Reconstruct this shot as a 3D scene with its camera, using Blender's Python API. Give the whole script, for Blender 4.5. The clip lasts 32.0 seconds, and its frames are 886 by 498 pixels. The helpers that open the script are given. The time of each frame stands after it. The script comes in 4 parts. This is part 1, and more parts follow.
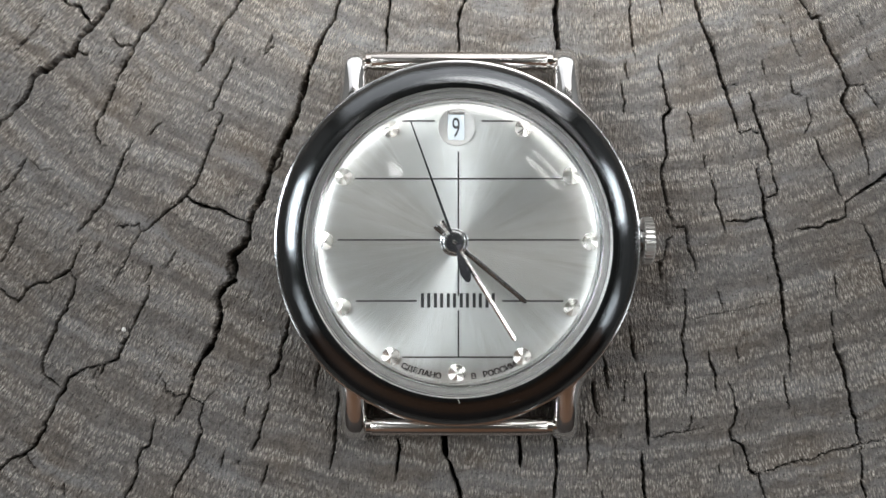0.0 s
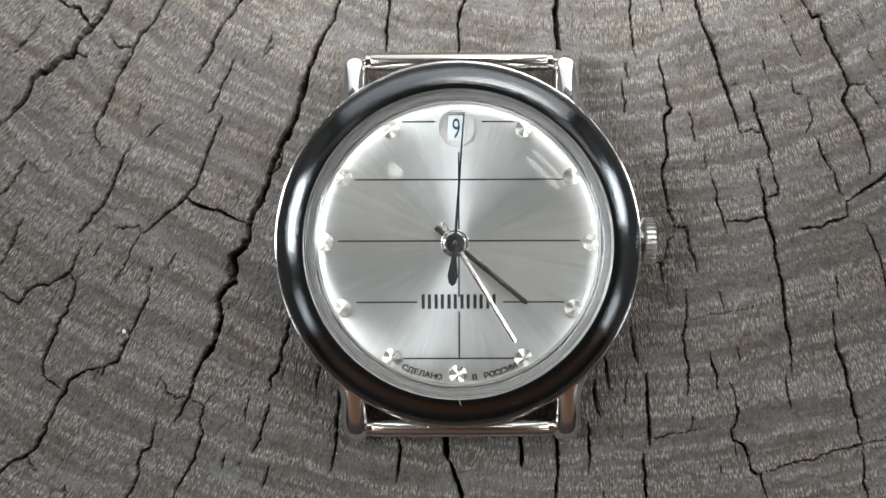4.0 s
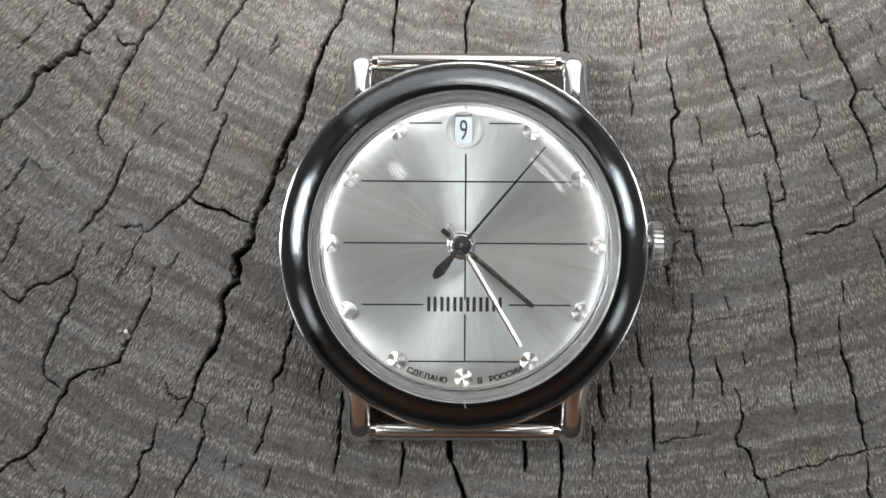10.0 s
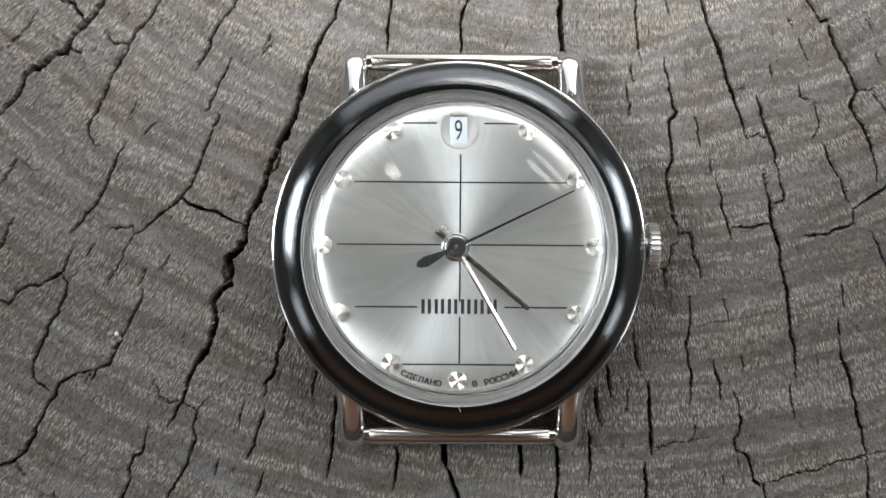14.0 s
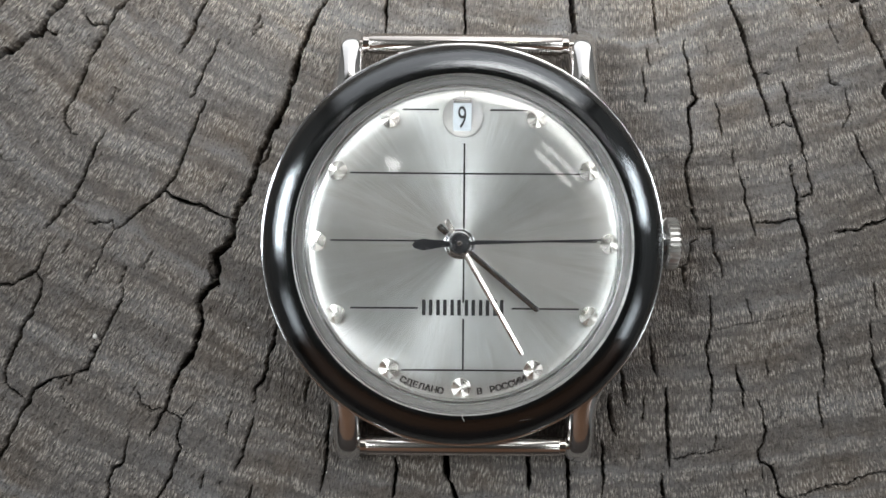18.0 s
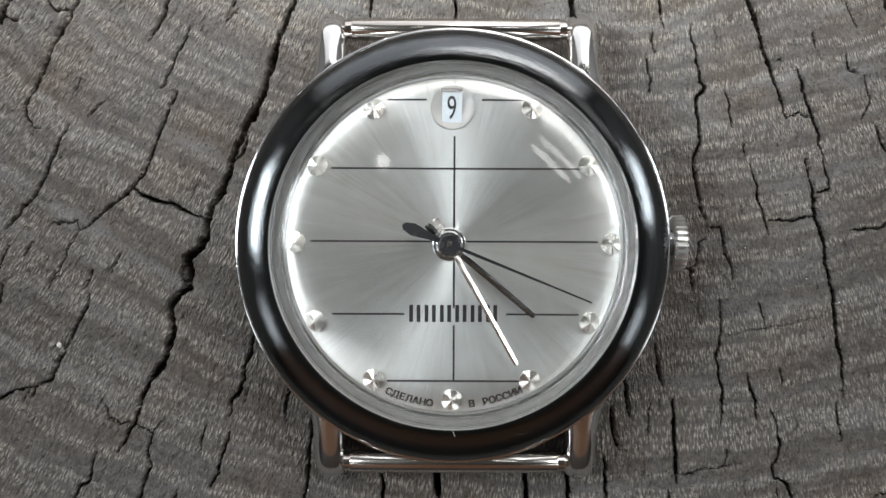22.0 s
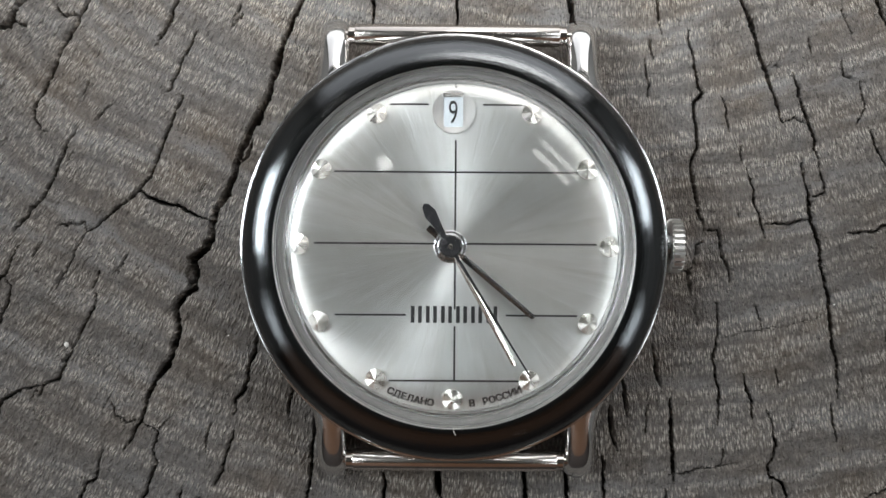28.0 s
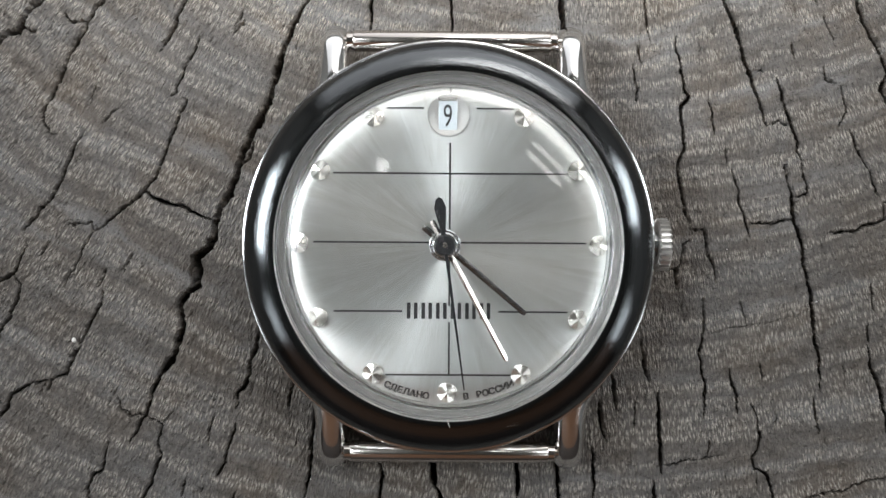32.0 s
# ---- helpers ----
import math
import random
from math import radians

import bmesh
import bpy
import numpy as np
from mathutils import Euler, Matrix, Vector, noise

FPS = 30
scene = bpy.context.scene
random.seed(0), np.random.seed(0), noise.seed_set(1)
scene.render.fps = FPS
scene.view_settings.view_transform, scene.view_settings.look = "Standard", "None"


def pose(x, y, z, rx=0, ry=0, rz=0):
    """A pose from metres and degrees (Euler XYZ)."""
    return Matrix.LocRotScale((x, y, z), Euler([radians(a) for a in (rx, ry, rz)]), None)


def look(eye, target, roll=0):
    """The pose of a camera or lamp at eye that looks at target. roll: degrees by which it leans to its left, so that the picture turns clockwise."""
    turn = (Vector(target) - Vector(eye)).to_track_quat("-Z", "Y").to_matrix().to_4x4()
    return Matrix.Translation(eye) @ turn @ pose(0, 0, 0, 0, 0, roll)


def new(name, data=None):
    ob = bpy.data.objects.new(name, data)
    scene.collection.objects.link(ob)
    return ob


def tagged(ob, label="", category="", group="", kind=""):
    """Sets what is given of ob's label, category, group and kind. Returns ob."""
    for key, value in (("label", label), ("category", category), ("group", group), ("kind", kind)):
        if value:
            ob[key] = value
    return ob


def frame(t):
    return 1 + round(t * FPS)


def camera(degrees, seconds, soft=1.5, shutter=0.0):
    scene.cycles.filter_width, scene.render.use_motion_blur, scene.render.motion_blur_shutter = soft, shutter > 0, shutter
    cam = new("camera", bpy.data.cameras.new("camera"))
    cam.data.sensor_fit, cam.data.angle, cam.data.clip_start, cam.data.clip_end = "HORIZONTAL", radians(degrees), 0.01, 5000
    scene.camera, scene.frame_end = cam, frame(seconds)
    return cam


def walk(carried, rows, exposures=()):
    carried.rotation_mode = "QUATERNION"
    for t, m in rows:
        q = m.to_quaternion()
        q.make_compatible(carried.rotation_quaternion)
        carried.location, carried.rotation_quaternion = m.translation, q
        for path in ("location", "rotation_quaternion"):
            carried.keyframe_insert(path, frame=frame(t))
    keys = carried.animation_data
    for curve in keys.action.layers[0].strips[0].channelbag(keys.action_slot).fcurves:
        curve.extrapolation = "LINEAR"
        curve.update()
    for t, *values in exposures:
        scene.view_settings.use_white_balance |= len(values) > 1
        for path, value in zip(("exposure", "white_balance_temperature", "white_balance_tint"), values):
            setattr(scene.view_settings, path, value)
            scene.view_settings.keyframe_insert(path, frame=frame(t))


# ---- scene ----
EXPOSURE = 0.63
cam = camera(46, 32.0)
# seconds, x, y, z in millimetres, turns in degrees: a hand-held camera that looks down on the stump
PATH = [
    (0, -0.908, -1.013, 104.004, -0.019, 0.203, -0.000),
    (0.5, -0.526, -0.813, 104.202, -0.062, 0.178, -0.092),
    (1, -0.505, -0.710, 104.294, -0.067, 0.133, -0.178),
    (1.5, -0.224, -0.880, 104.318, -0.015, 0.260, -0.137),
    (2, -0.094, -0.653, 104.296, -0.070, 0.218, -0.189),
    (2.5, 0.041, -0.632, 104.393, 0.039, 0.252, -0.171),
    (3, -0.471, -0.719, 103.998, 0.006, 0.211, -0.156),
    (3.5, -0.813, -0.917, 103.779, -0.079, 0.243, -0.174),
    (5.5, -0.994, -0.295, 103.965, -0.061, 0.202, -0.189),
    (6, -1.268, -0.328, 104.012, -0.061, 0.038, -0.018),
    (6.5, -0.694, -0.480, 104.099, 0.034, 0.035, -0.006),
    (7, -1.272, -0.703, 103.930, 0.009, -0.083, 0.171),
    (7.5, -1.488, -0.860, 103.520, 0.017, -0.235, 0.323),
    (8, -1.838, -1.006, 103.123, -0.083, -0.266, 0.454),
    (8.5, -2.578, -1.075, 103.171, -0.005, -0.223, 0.393),
    (9, -2.486, -0.668, 103.191, -0.074, -0.290, 0.367),
    (9.5, -2.329, -0.498, 103.130, -0.173, -0.255, 0.389),
    (10, -2.416, -0.406, 103.146, -0.193, -0.306, 0.334),
    (10.5, -2.094, -0.533, 103.013, -0.125, -0.270, 0.359),
    (11, -2.149, -0.555, 103.009, -0.155, -0.266, 0.359),
    (11.5, -2.406, -0.775, 102.985, -0.079, -0.304, 0.367),
    (12, -2.404, -0.492, 102.900, -0.184, -0.312, 0.335),
    (12.5, -2.690, -0.600, 102.843, -0.139, -0.381, 0.375),
    (13, -2.087, -0.327, 102.533, -0.089, -0.334, 0.387),
    (13.5, -2.070, -0.220, 102.197, -0.110, -0.377, 0.390),
    (14, -1.938, -0.497, 101.922, -0.055, -0.330, 0.389),
    (14.5, -2.666, -0.422, 101.385, -0.256, -0.320, 0.446),
    (16.5, -2.246, -0.721, 97.985, -0.181, -0.225, 0.475),
    (17, -2.200, -0.866, 97.092, -0.079, -0.250, 0.486),
    (17.5, -2.077, -0.834, 95.677, -0.065, -0.222, 0.471),
    (18, -1.863, -0.601, 94.851, -0.182, -0.179, 0.446),
    (18.5, -2.052, -0.885, 93.814, -0.198, -0.104, 0.327),
    (19, -1.798, -1.209, 92.294, -0.130, -0.070, 0.381),
    (19.5, -1.102, -0.717, 90.888, -0.236, -0.159, 0.308),
    (20, -0.649, -0.531, 89.605, -0.221, -0.070, 0.276),
    (20.5, -0.658, -0.345, 88.866, -0.224, -0.054, 0.240),
    (21, -0.891, -0.626, 88.123, -0.306, -0.062, 0.181),
    (21.5, -0.909, -0.452, 88.284, -0.222, -0.104, 0.228),
    (22, -0.778, -0.398, 88.265, -0.268, -0.063, 0.249),
    (22.5, -0.694, -0.110, 88.224, -0.379, 0.002, 0.262),
    (23, -0.708, -0.085, 88.309, -0.352, -0.006, 0.227),
    (23.5, -0.501, -0.121, 88.154, -0.297, 0.012, 0.227),
    (24, -0.903, -0.118, 88.270, -0.215, -0.067, 0.164),
    (24.5, -0.731, 0.207, 88.423, -0.200, -0.030, 0.172),
    (25, -0.691, 0.615, 88.578, -0.165, -0.010, 0.111),
    (25.5, -0.218, 0.283, 88.022, -0.332, -0.032, 0.202),
    (27.5, -0.927, -0.245, 88.405, -0.263, -0.065, 0.373),
    (28, -0.734, -0.279, 89.704, -0.228, 0.033, 0.398),
    (28.5, -1.046, 0.027, 91.027, -0.257, 0.001, 0.287),
    (29, -0.517, -0.170, 91.324, -0.193, -0.023, 0.350),
    (29.5, -0.616, -0.120, 91.983, -0.272, -0.028, 0.371),
    (30, -1.149, -0.194, 93.014, -0.233, -0.022, 0.357),
    (30.5, -0.853, -0.614, 92.550, -0.301, -0.038, 0.346),
    (31, -0.705, -0.614, 92.733, -0.247, -0.013, 0.399),
    (31.5, -0.290, -0.587, 92.688, -0.195, 0.046, 0.394),
    (32, -0.313, -0.514, 92.772, -0.139, 0.030, 0.398),
]
walk(cam, [(t, pose(x / 1000, y / 1000, z / 1000, a, b, c)) for t, x, y, z, a, b, c in PATH], exposures=[(t, EXPOSURE + e) for t, e in ((0, 0), (14, -0.02), (17, -0.11), (20, -0.24), (28, -0.24), (31, -0.16), (32, -0.16))])

# ---- daylight ----
world = bpy.data.worlds.new("overcast_sky")
scene.world = world
world.use_nodes = True
wn = world.node_tree.nodes
sky = wn.new("ShaderNodeTexSky")
sky.sky_type, sky.sun_disc = "NISHITA", False
sky.sun_elevation, sky.sun_rotation = radians(50), radians(20)
hsv = wn.new("ShaderNodeHueSaturation")
hsv.inputs["Saturation"].default_value = 0.08
world.node_tree.links.new(sky.outputs[0], hsv.inputs["Color"])
world.node_tree.links.new(hsv.outputs[0], wn["Background"].inputs[0])
wn["Background"].inputs[1].default_value = 0.15
sun = new("sun", bpy.data.lights.new("sun", "SUN"))
sun.data.energy, sun.data.angle, sun.data.color = 0.6, radians(30), (1.0, 0.97, 0.93)
sun.matrix_world = look((0.6, 1.6, 2.2), (0, 0, 0))

WINDOW_LIGHT = 46.0

# ---- materials ----
MM = 0.001


class Nodes:
    """A small writer of node materials."""

    def __init__(self, name):
        self.mat = bpy.data.materials.new(name)
        self.mat.use_nodes = True
        self.tree = self.mat.node_tree
        self.bsdf = self.tree.nodes["Principled BSDF"]

    def add(self, kind, **inputs):
        n = self.tree.nodes.new(kind)
        for key, value in inputs.items():
            self.put(n, key.replace("_", " "), value)
        return n

    def put(self, node, key, value):
        socket = node.inputs[int(key)] if key.isdigit() else node.inputs[key]
        if isinstance(value, bpy.types.NodeSocket):
            self.tree.links.new(value, socket)
        else:
            socket.default_value = value

    def math(self, op, a, b=0.0, c=None):
        n = self.tree.nodes.new("ShaderNodeMath")
        n.operation = op
        self.put(n, "0", a)
        self.put(n, "1", b)
        if c is not None:
            self.put(n, "2", c)
        return n.outputs[0]

    def noise(self, vector, scale, detail=3.0, rough=0.55):
        n = self.add("ShaderNodeTexNoise", Vector=vector, Scale=scale, Detail=detail, Roughness=rough)
        return n.outputs["Fac"]

    def ramp(self, fac, *stops):
        n = self.add("ShaderNodeValToRGB", Fac=fac)
        el = n.color_ramp.elements
        while len(el) < len(stops):
            el.new(0.5)
        for e, (p, col) in zip(el, stops):
            e.position = p
            e.color = (*col, 1) if len(col) == 3 else col
        return n.outputs["Color"]

    def grey(self, fac, *stops):
        return self.ramp(fac, *[(p, (v, v, v)) for p, v in stops])

    def mix(self, fac, a, b, kind="MIX"):
        n = self.tree.nodes.new("ShaderNodeMix")
        n.data_type, n.blend_type = "RGBA", kind
        self.put(n, "0", fac)
        for i, v in ((6, a), (7, b)):
            if isinstance(v, bpy.types.NodeSocket):
                self.tree.links.new(v, n.inputs[i])
            else:
                n.inputs[i].default_value = (*v, 1)
        return n.outputs[2]

    def xyz(self, x, y, z):
        return self.add("ShaderNodeCombineXYZ", X=x, Y=y, Z=z).outputs[0]

    def object_mm(self):
        tc = self.tree.nodes.new("ShaderNodeTexCoord")
        n = self.tree.nodes.new("ShaderNodeVectorMath")
        n.operation = "SCALE"
        self.tree.links.new(tc.outputs["Object"], n.inputs[0])
        n.inputs["Scale"].default_value = 1000
        return n.outputs[0]

    def bump(self, height, strength, distance_mm):
        n = self.add("ShaderNodeBump", Height=height, Strength=strength, Distance=distance_mm * MM)
        self.put(self.bsdf, "Normal", n.outputs[0])
        return n

    def set(self, **inputs):
        for key, value in inputs.items():
            if isinstance(value, tuple) and len(value) == 3:
                value = (*value, 1)
            self.put(self.bsdf, key.replace("_", " "), value)
        return self.mat


PITH = (12.0, 82.0)


def wood_material():
    """Weathered end grain: rings about the pith, rows of short pale fibres that stand along the rays, grey and brown patches."""
    k = Nodes("weathered_end_grain")
    p = k.object_mm()
    sep = k.add("ShaderNodeSeparateXYZ", Vector=p)
    x = k.math("SUBTRACT", sep.outputs[0], PITH[0])
    y = k.math("SUBTRACT", sep.outputs[1], PITH[1])
    r = k.math("SQRT", k.math("ADD", k.math("MULTIPLY", x, x), k.math("MULTIPLY", y, y)))
    a = k.math("MULTIPLY", k.math("ARCTAN2", x, k.math("MULTIPLY", y, -1.0)), PITH[1])
    wob = k.math("MULTIPLY", k.math("SUBTRACT", k.noise(p, 0.08, 3), 0.5), 4.2)
    wob2 = k.math("MULTIPLY", k.math("SUBTRACT", k.noise(p, 0.6, 3), 0.5), 1.3)
    rw = k.math("ADD", k.math("ADD", r, wob), wob2)
    # rings of uneven width
    ring = k.noise(k.xyz(k.math("MULTIPLY", rw, 0.62), k.math("MULTIPLY", a, 0.02), 0.0), 1.0, 2.0, 0.5)
    ring2 = k.math("SINE", k.math("MULTIPLY", rw, 3.9))
    band = k.math("ADD", k.math("MULTIPLY", ring, 0.75), k.math("MULTIPLY", ring2, 0.06))
    bandf = k.grey(band, (0.31, 0.0), (0.46, 1.0))
    # pale strokes side by side, and a finer nap between them
    aw = k.math("ADD", a, k.math("MULTIPLY", k.noise(p, 0.7, 2), 0.3))

    def strokes(length, pitch, seed, thin, thick):
        v = k.add("ShaderNodeTexVoronoi", Vector=k.xyz(k.math("MULTIPLY", r, 1 / length), k.math("MULTIPLY", aw, 1 / pitch), seed), Scale=1.0, Randomness=0.9)
        v.voronoi_dimensions = "2D"
        size = k.add("ShaderNodeSeparateColor", Color=v.outputs["Color"]).outputs[0]
        near = k.grey(v.outputs["Distance"], (thin, 1.0), (thick, 0.0))
        return k.math("MULTIPLY", near, k.grey(size, (0.05, 0.0), (0.35, 1.0)))

    dash = strokes(0.72, 0.155, 0.0, 0.05, 0.56)
    nap = strokes(0.42, 0.16, 8.0, 0.10, 0.6)
    fine = k.noise(k.xyz(k.math("MULTIPLY", r, 3.0), k.math("MULTIPLY", aw, 9.0), 7.0), 1.0, 2.0, 0.6)
    patch = k.noise(p, 0.11, 4, 0.6)
    hue = k.grey(k.noise(p, 0.12, 4, 0.65), (0.35, 0.0), (0.65, 1.0))
    speck = k.noise(p, 4.5, 3, 0.7)
    blot = k.noise(p, 1.1, 4, 0.7)
    streak = k.noise(k.xyz(k.math("MULTIPLY", rw, 2.2), k.math("MULTIPLY", a, 0.25), 5.0), 1.0, 3.0, 0.65)
    low = k.mix(hue, (0.054, 0.043, 0.035), (0.076, 0.070, 0.066))
    high = k.mix(hue, (0.222, 0.184, 0.148), (0.212, 0.200, 0.190))
    tone = k.math("ADD", k.math("MULTIPLY", bandf, 0.20), k.math("ADD", k.math("MULTIPLY", fine, 0.42), k.math("MULTIPLY", k.grey(blot, (0.3, 0.0), (0.7, 1.0)), 0.40)))
    tone = k.math("ADD", k.math("SUBTRACT", tone, k.math("MULTIPLY", k.grey(streak, (0.25, 1.0), (0.5, 0.0)), 0.35)), k.math("MULTIPLY", nap, 0.13))
    col = k.mix(k.math("MAXIMUM", k.math("MINIMUM", tone, 1.0), 0.0), low, high)
    col = k.mix(k.grey(patch, (0.38, 0.0), (0.7, 0.36)), col, (0.150, 0.145, 0.143))
    wash = k.grey(k.noise(k.xyz(k.math("MULTIPLY", rw, 0.42), k.math("MULTIPLY", a, 0.07), 9.0), 1.0, 4, 0.6), (0.51, 0.0), (0.69, 0.5))
    col = k.mix(wash, col, (0.29, 0.288, 0.29))
    rows = k.math("MULTIPLY", k.math("ADD", k.math("MULTIPLY", bandf, 0.80), 0.13), k.grey(blot, (0.34, 0.3), (0.52, 1.0)))
    pale = k.math("MULTIPLY", dash, rows)
    col = k.mix(pale, col, (0.70, 0.64, 0.57))
    col = k.mix(k.grey(speck, (0.32, 0.85), (0.45, 0.0)), col, (0.036, 0.031, 0.027))
    # uneven light over the stump put into its colour: paler towards the pith
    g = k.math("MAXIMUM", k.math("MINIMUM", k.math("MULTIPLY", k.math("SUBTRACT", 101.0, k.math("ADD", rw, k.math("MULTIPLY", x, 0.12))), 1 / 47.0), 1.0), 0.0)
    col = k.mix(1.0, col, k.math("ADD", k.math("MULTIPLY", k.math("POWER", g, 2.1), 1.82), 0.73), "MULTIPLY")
    h = k.math("ADD", k.math("MULTIPLY", dash, k.math("ADD", k.math("MULTIPLY", rows, 0.5), 0.12)), k.math("ADD", k.math("MULTIPLY", fine, 0.45), k.math("ADD", k.math("MULTIPLY", nap, 0.14), k.math("MULTIPLY", speck, 0.3))))
    k.bump(h, 1.0, 0.38)
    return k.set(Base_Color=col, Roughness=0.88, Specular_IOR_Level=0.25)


def plain_material(name, a, b, scale, rough, metal=0.0, bump=0.0):
    """A surface of two tones in cloudy patches, scale per millimetre."""
    k = Nodes(name)
    p = k.object_mm()
    n = k.noise(p, scale, 4, 0.6)
    if bump:
        k.bump(k.noise(p, scale * 3, 4, 0.6), 0.5, bump)
    return k.set(Base_Color=k.mix(n, a, b), Roughness=rough, Metallic=metal)


def polished(name, colour, rough, scratch=0.12, metal=1.0, bump=0.12):
    """Polished metal with fine scratches and smears in its gloss."""
    k = Nodes(name)
    p = k.object_mm()
    smear = k.noise(p, 0.7, 4, 0.65)
    line = k.noise(k.xyz(k.math("MULTIPLY", k.add("ShaderNodeSeparateXYZ", Vector=p).outputs[0], 9.0), k.math("MULTIPLY", k.add("ShaderNodeSeparateXYZ", Vector=p).outputs[1], 0.8), 0.0), 1.0, 3, 0.7)
    r = k.math("ADD", k.math("MULTIPLY", k.math("MULTIPLY", smear, smear), scratch * 2), rough)
    k.bump(k.math("ADD", k.math("MULTIPLY", line, 0.4), smear), bump, 0.03)
    return k.set(Base_Color=k.mix(smear, tuple(0.86 * c for c in colour), colour), Metallic=metal, Roughness=r)


def dial_material():
    """Silver dial brushed in rays from its middle."""
    k = Nodes("sunray_silver")
    p = k.object_mm()
    sep = k.add("ShaderNodeSeparateXYZ", Vector=p)
    r = k.math("SQRT", k.math("ADD", k.math("MULTIPLY", sep.outputs[0], sep.outputs[0]), k.math("MULTIPLY", sep.outputs[1], sep.outputs[1])))
    a = k.math("ARCTAN2", sep.outputs[0], sep.outputs[1])
    ray = k.noise(k.xyz(k.math("MULTIPLY", a, 55.0), k.math("MULTIPLY", r, 0.12), 0.0), 1.0, 4, 0.75)
    ray2 = k.noise(k.xyz(k.math("MULTIPLY", a, 9.0), k.math("MULTIPLY", r, 0.05), 4.0), 1.0, 3, 0.6)
    tan = k.tree.nodes.new("ShaderNodeTangent")
    tan.direction_type, tan.axis = "RADIAL", "Z"
    k.bump(k.math("ADD", ray, k.math("MULTIPLY", ray2, 1.2)), 0.7, 0.024)
    k.put(k.bsdf, "Tangent", tan.outputs[0])
    stain = k.math("ADD", k.math("MULTIPLY", k.noise(p, 0.35, 5, 0.7), 0.6), k.math("MULTIPLY", k.noise(p, 1.6, 5, 0.7), 0.4))
    tone = k.math("ADD", k.math("MULTIPLY", ray, 0.44), k.math("ADD", k.math("MULTIPLY", ray2, 0.22), k.math("MULTIPLY", stain, 0.34)))
    tone = k.grey(tone, (0.22, 0.0), (0.74, 1.0))
    return k.set(Base_Color=k.mix(tone, (0.445, 0.435, 0.388), (0.89, 0.905, 0.91)), Metallic=0.94, Roughness=0.31, Anisotropic=0.8)


def bezel_material():
    """Black polished metal with fine scratches that run round it."""
    k = Nodes("glossy_black_bezel")
    p = k.object_mm()
    sep = k.add("ShaderNodeSeparateXYZ", Vector=p)
    r = k.math("SQRT", k.math("ADD", k.math("MULTIPLY", sep.outputs[0], sep.outputs[0]), k.math("MULTIPLY", sep.outputs[1], sep.outputs[1])))
    a = k.math("ARCTAN2", sep.outputs[0], sep.outputs[1])
    ring = k.noise(k.xyz(k.math("MULTIPLY", r, 16.0), k.math("MULTIPLY", a, 2.5), 0.0), 1.0, 4, 0.7)
    smear = k.noise(p, 0.8, 4, 0.65)
    wear = k.noise(k.xyz(k.math("MULTIPLY", r, 6.0), k.math("MULTIPLY", a, 5.0), 2.0), 1.0, 3, 0.6)
    k.bump(k.math("ADD", k.math("MULTIPLY", wear, 1.2), k.math("ADD", ring, k.math("MULTIPLY", smear, 0.4))), 0.38, 0.026)
    rough = k.math("ADD", k.math("MULTIPLY", k.math("MULTIPLY", smear, wear), 0.22), 0.025)
    return k.set(Base_Color=k.mix(k.math("MULTIPLY", k.math("ADD", ring, wear), 0.5), (0.066, 0.070, 0.074), (0.184, 0.192, 0.199)), Metallic=1.0, Roughness=rough)


WOOD = wood_material()
STEEL = polished("polished_steel", (0.80, 0.80, 0.80), 0.07)
DARK_STEEL = polished("dark_polished_steel", (0.27, 0.275, 0.28), 0.09, 0.08)
BEZEL = bezel_material()
BAR_STEEL = polished("spring_bar_steel", (0.74, 0.69, 0.65), 0.10, 0.08, bump=0.03)
GOLDEN = polished("pale_gilt_facets", (0.98, 0.95, 0.90), 0.2)
LUG_STEEL = polished("worn_steel", (0.84, 0.835, 0.83), 0.08, 0.08, bump=0.06)
DIAL = dial_material()
INK = plain_material("black_dial_ink", (0.010, 0.010, 0.011), (0.022, 0.022, 0.022), 3.0, 0.4)
HAND_BLACK = polished("blackened_hand", (0.03, 0.03, 0.033), 0.2, 0.1, 0.3)
WHITE = plain_material("white_date_disc", (0.54, 0.59, 0.62), (0.49, 0.53, 0.56), 1.5, 0.5)
REHAUT = plain_material("satin_grey_flange", (0.085, 0.08, 0.074), (0.13, 0.124, 0.116), 1.2, 0.45)
SATIN = polished("satin_silver", (0.88, 0.87, 0.85), 0.30)
BARK = plain_material("stump_bark", (0.05, 0.04, 0.03), (0.14, 0.11, 0.08), 0.06, 0.95, 0.0, 2.0)
EARTH = plain_material("bare_earth", (0.10, 0.085, 0.065), (0.20, 0.17, 0.13), 0.004, 0.95, 0.0, 6.0)
BOARD = plain_material("dark_brown_boards", (0.016, 0.011, 0.009), (0.034, 0.023, 0.018), 0.01, 0.7)
WARM_BOARD = plain_material("orange_brown_boards", (0.085, 0.038, 0.017), (0.14, 0.066, 0.03), 0.01, 0.7)
GREY_BOARD = plain_material("grey_boards", (0.20, 0.20, 0.195), (0.31, 0.305, 0.295), 0.01, 0.8)
ROOF = plain_material("unseen_roof_grey", (0.036, 0.036, 0.032), (0.062, 0.062, 0.056), 0.006, 0.85)


def glow_material():
    k = Nodes("lit_white_glass")
    return k.set(Base_Color=(0.8, 0.8, 0.78), Roughness=0.3, Emission_Color=(1.0, 0.98, 0.95), Emission_Strength=5.5)


GLOW = glow_material()


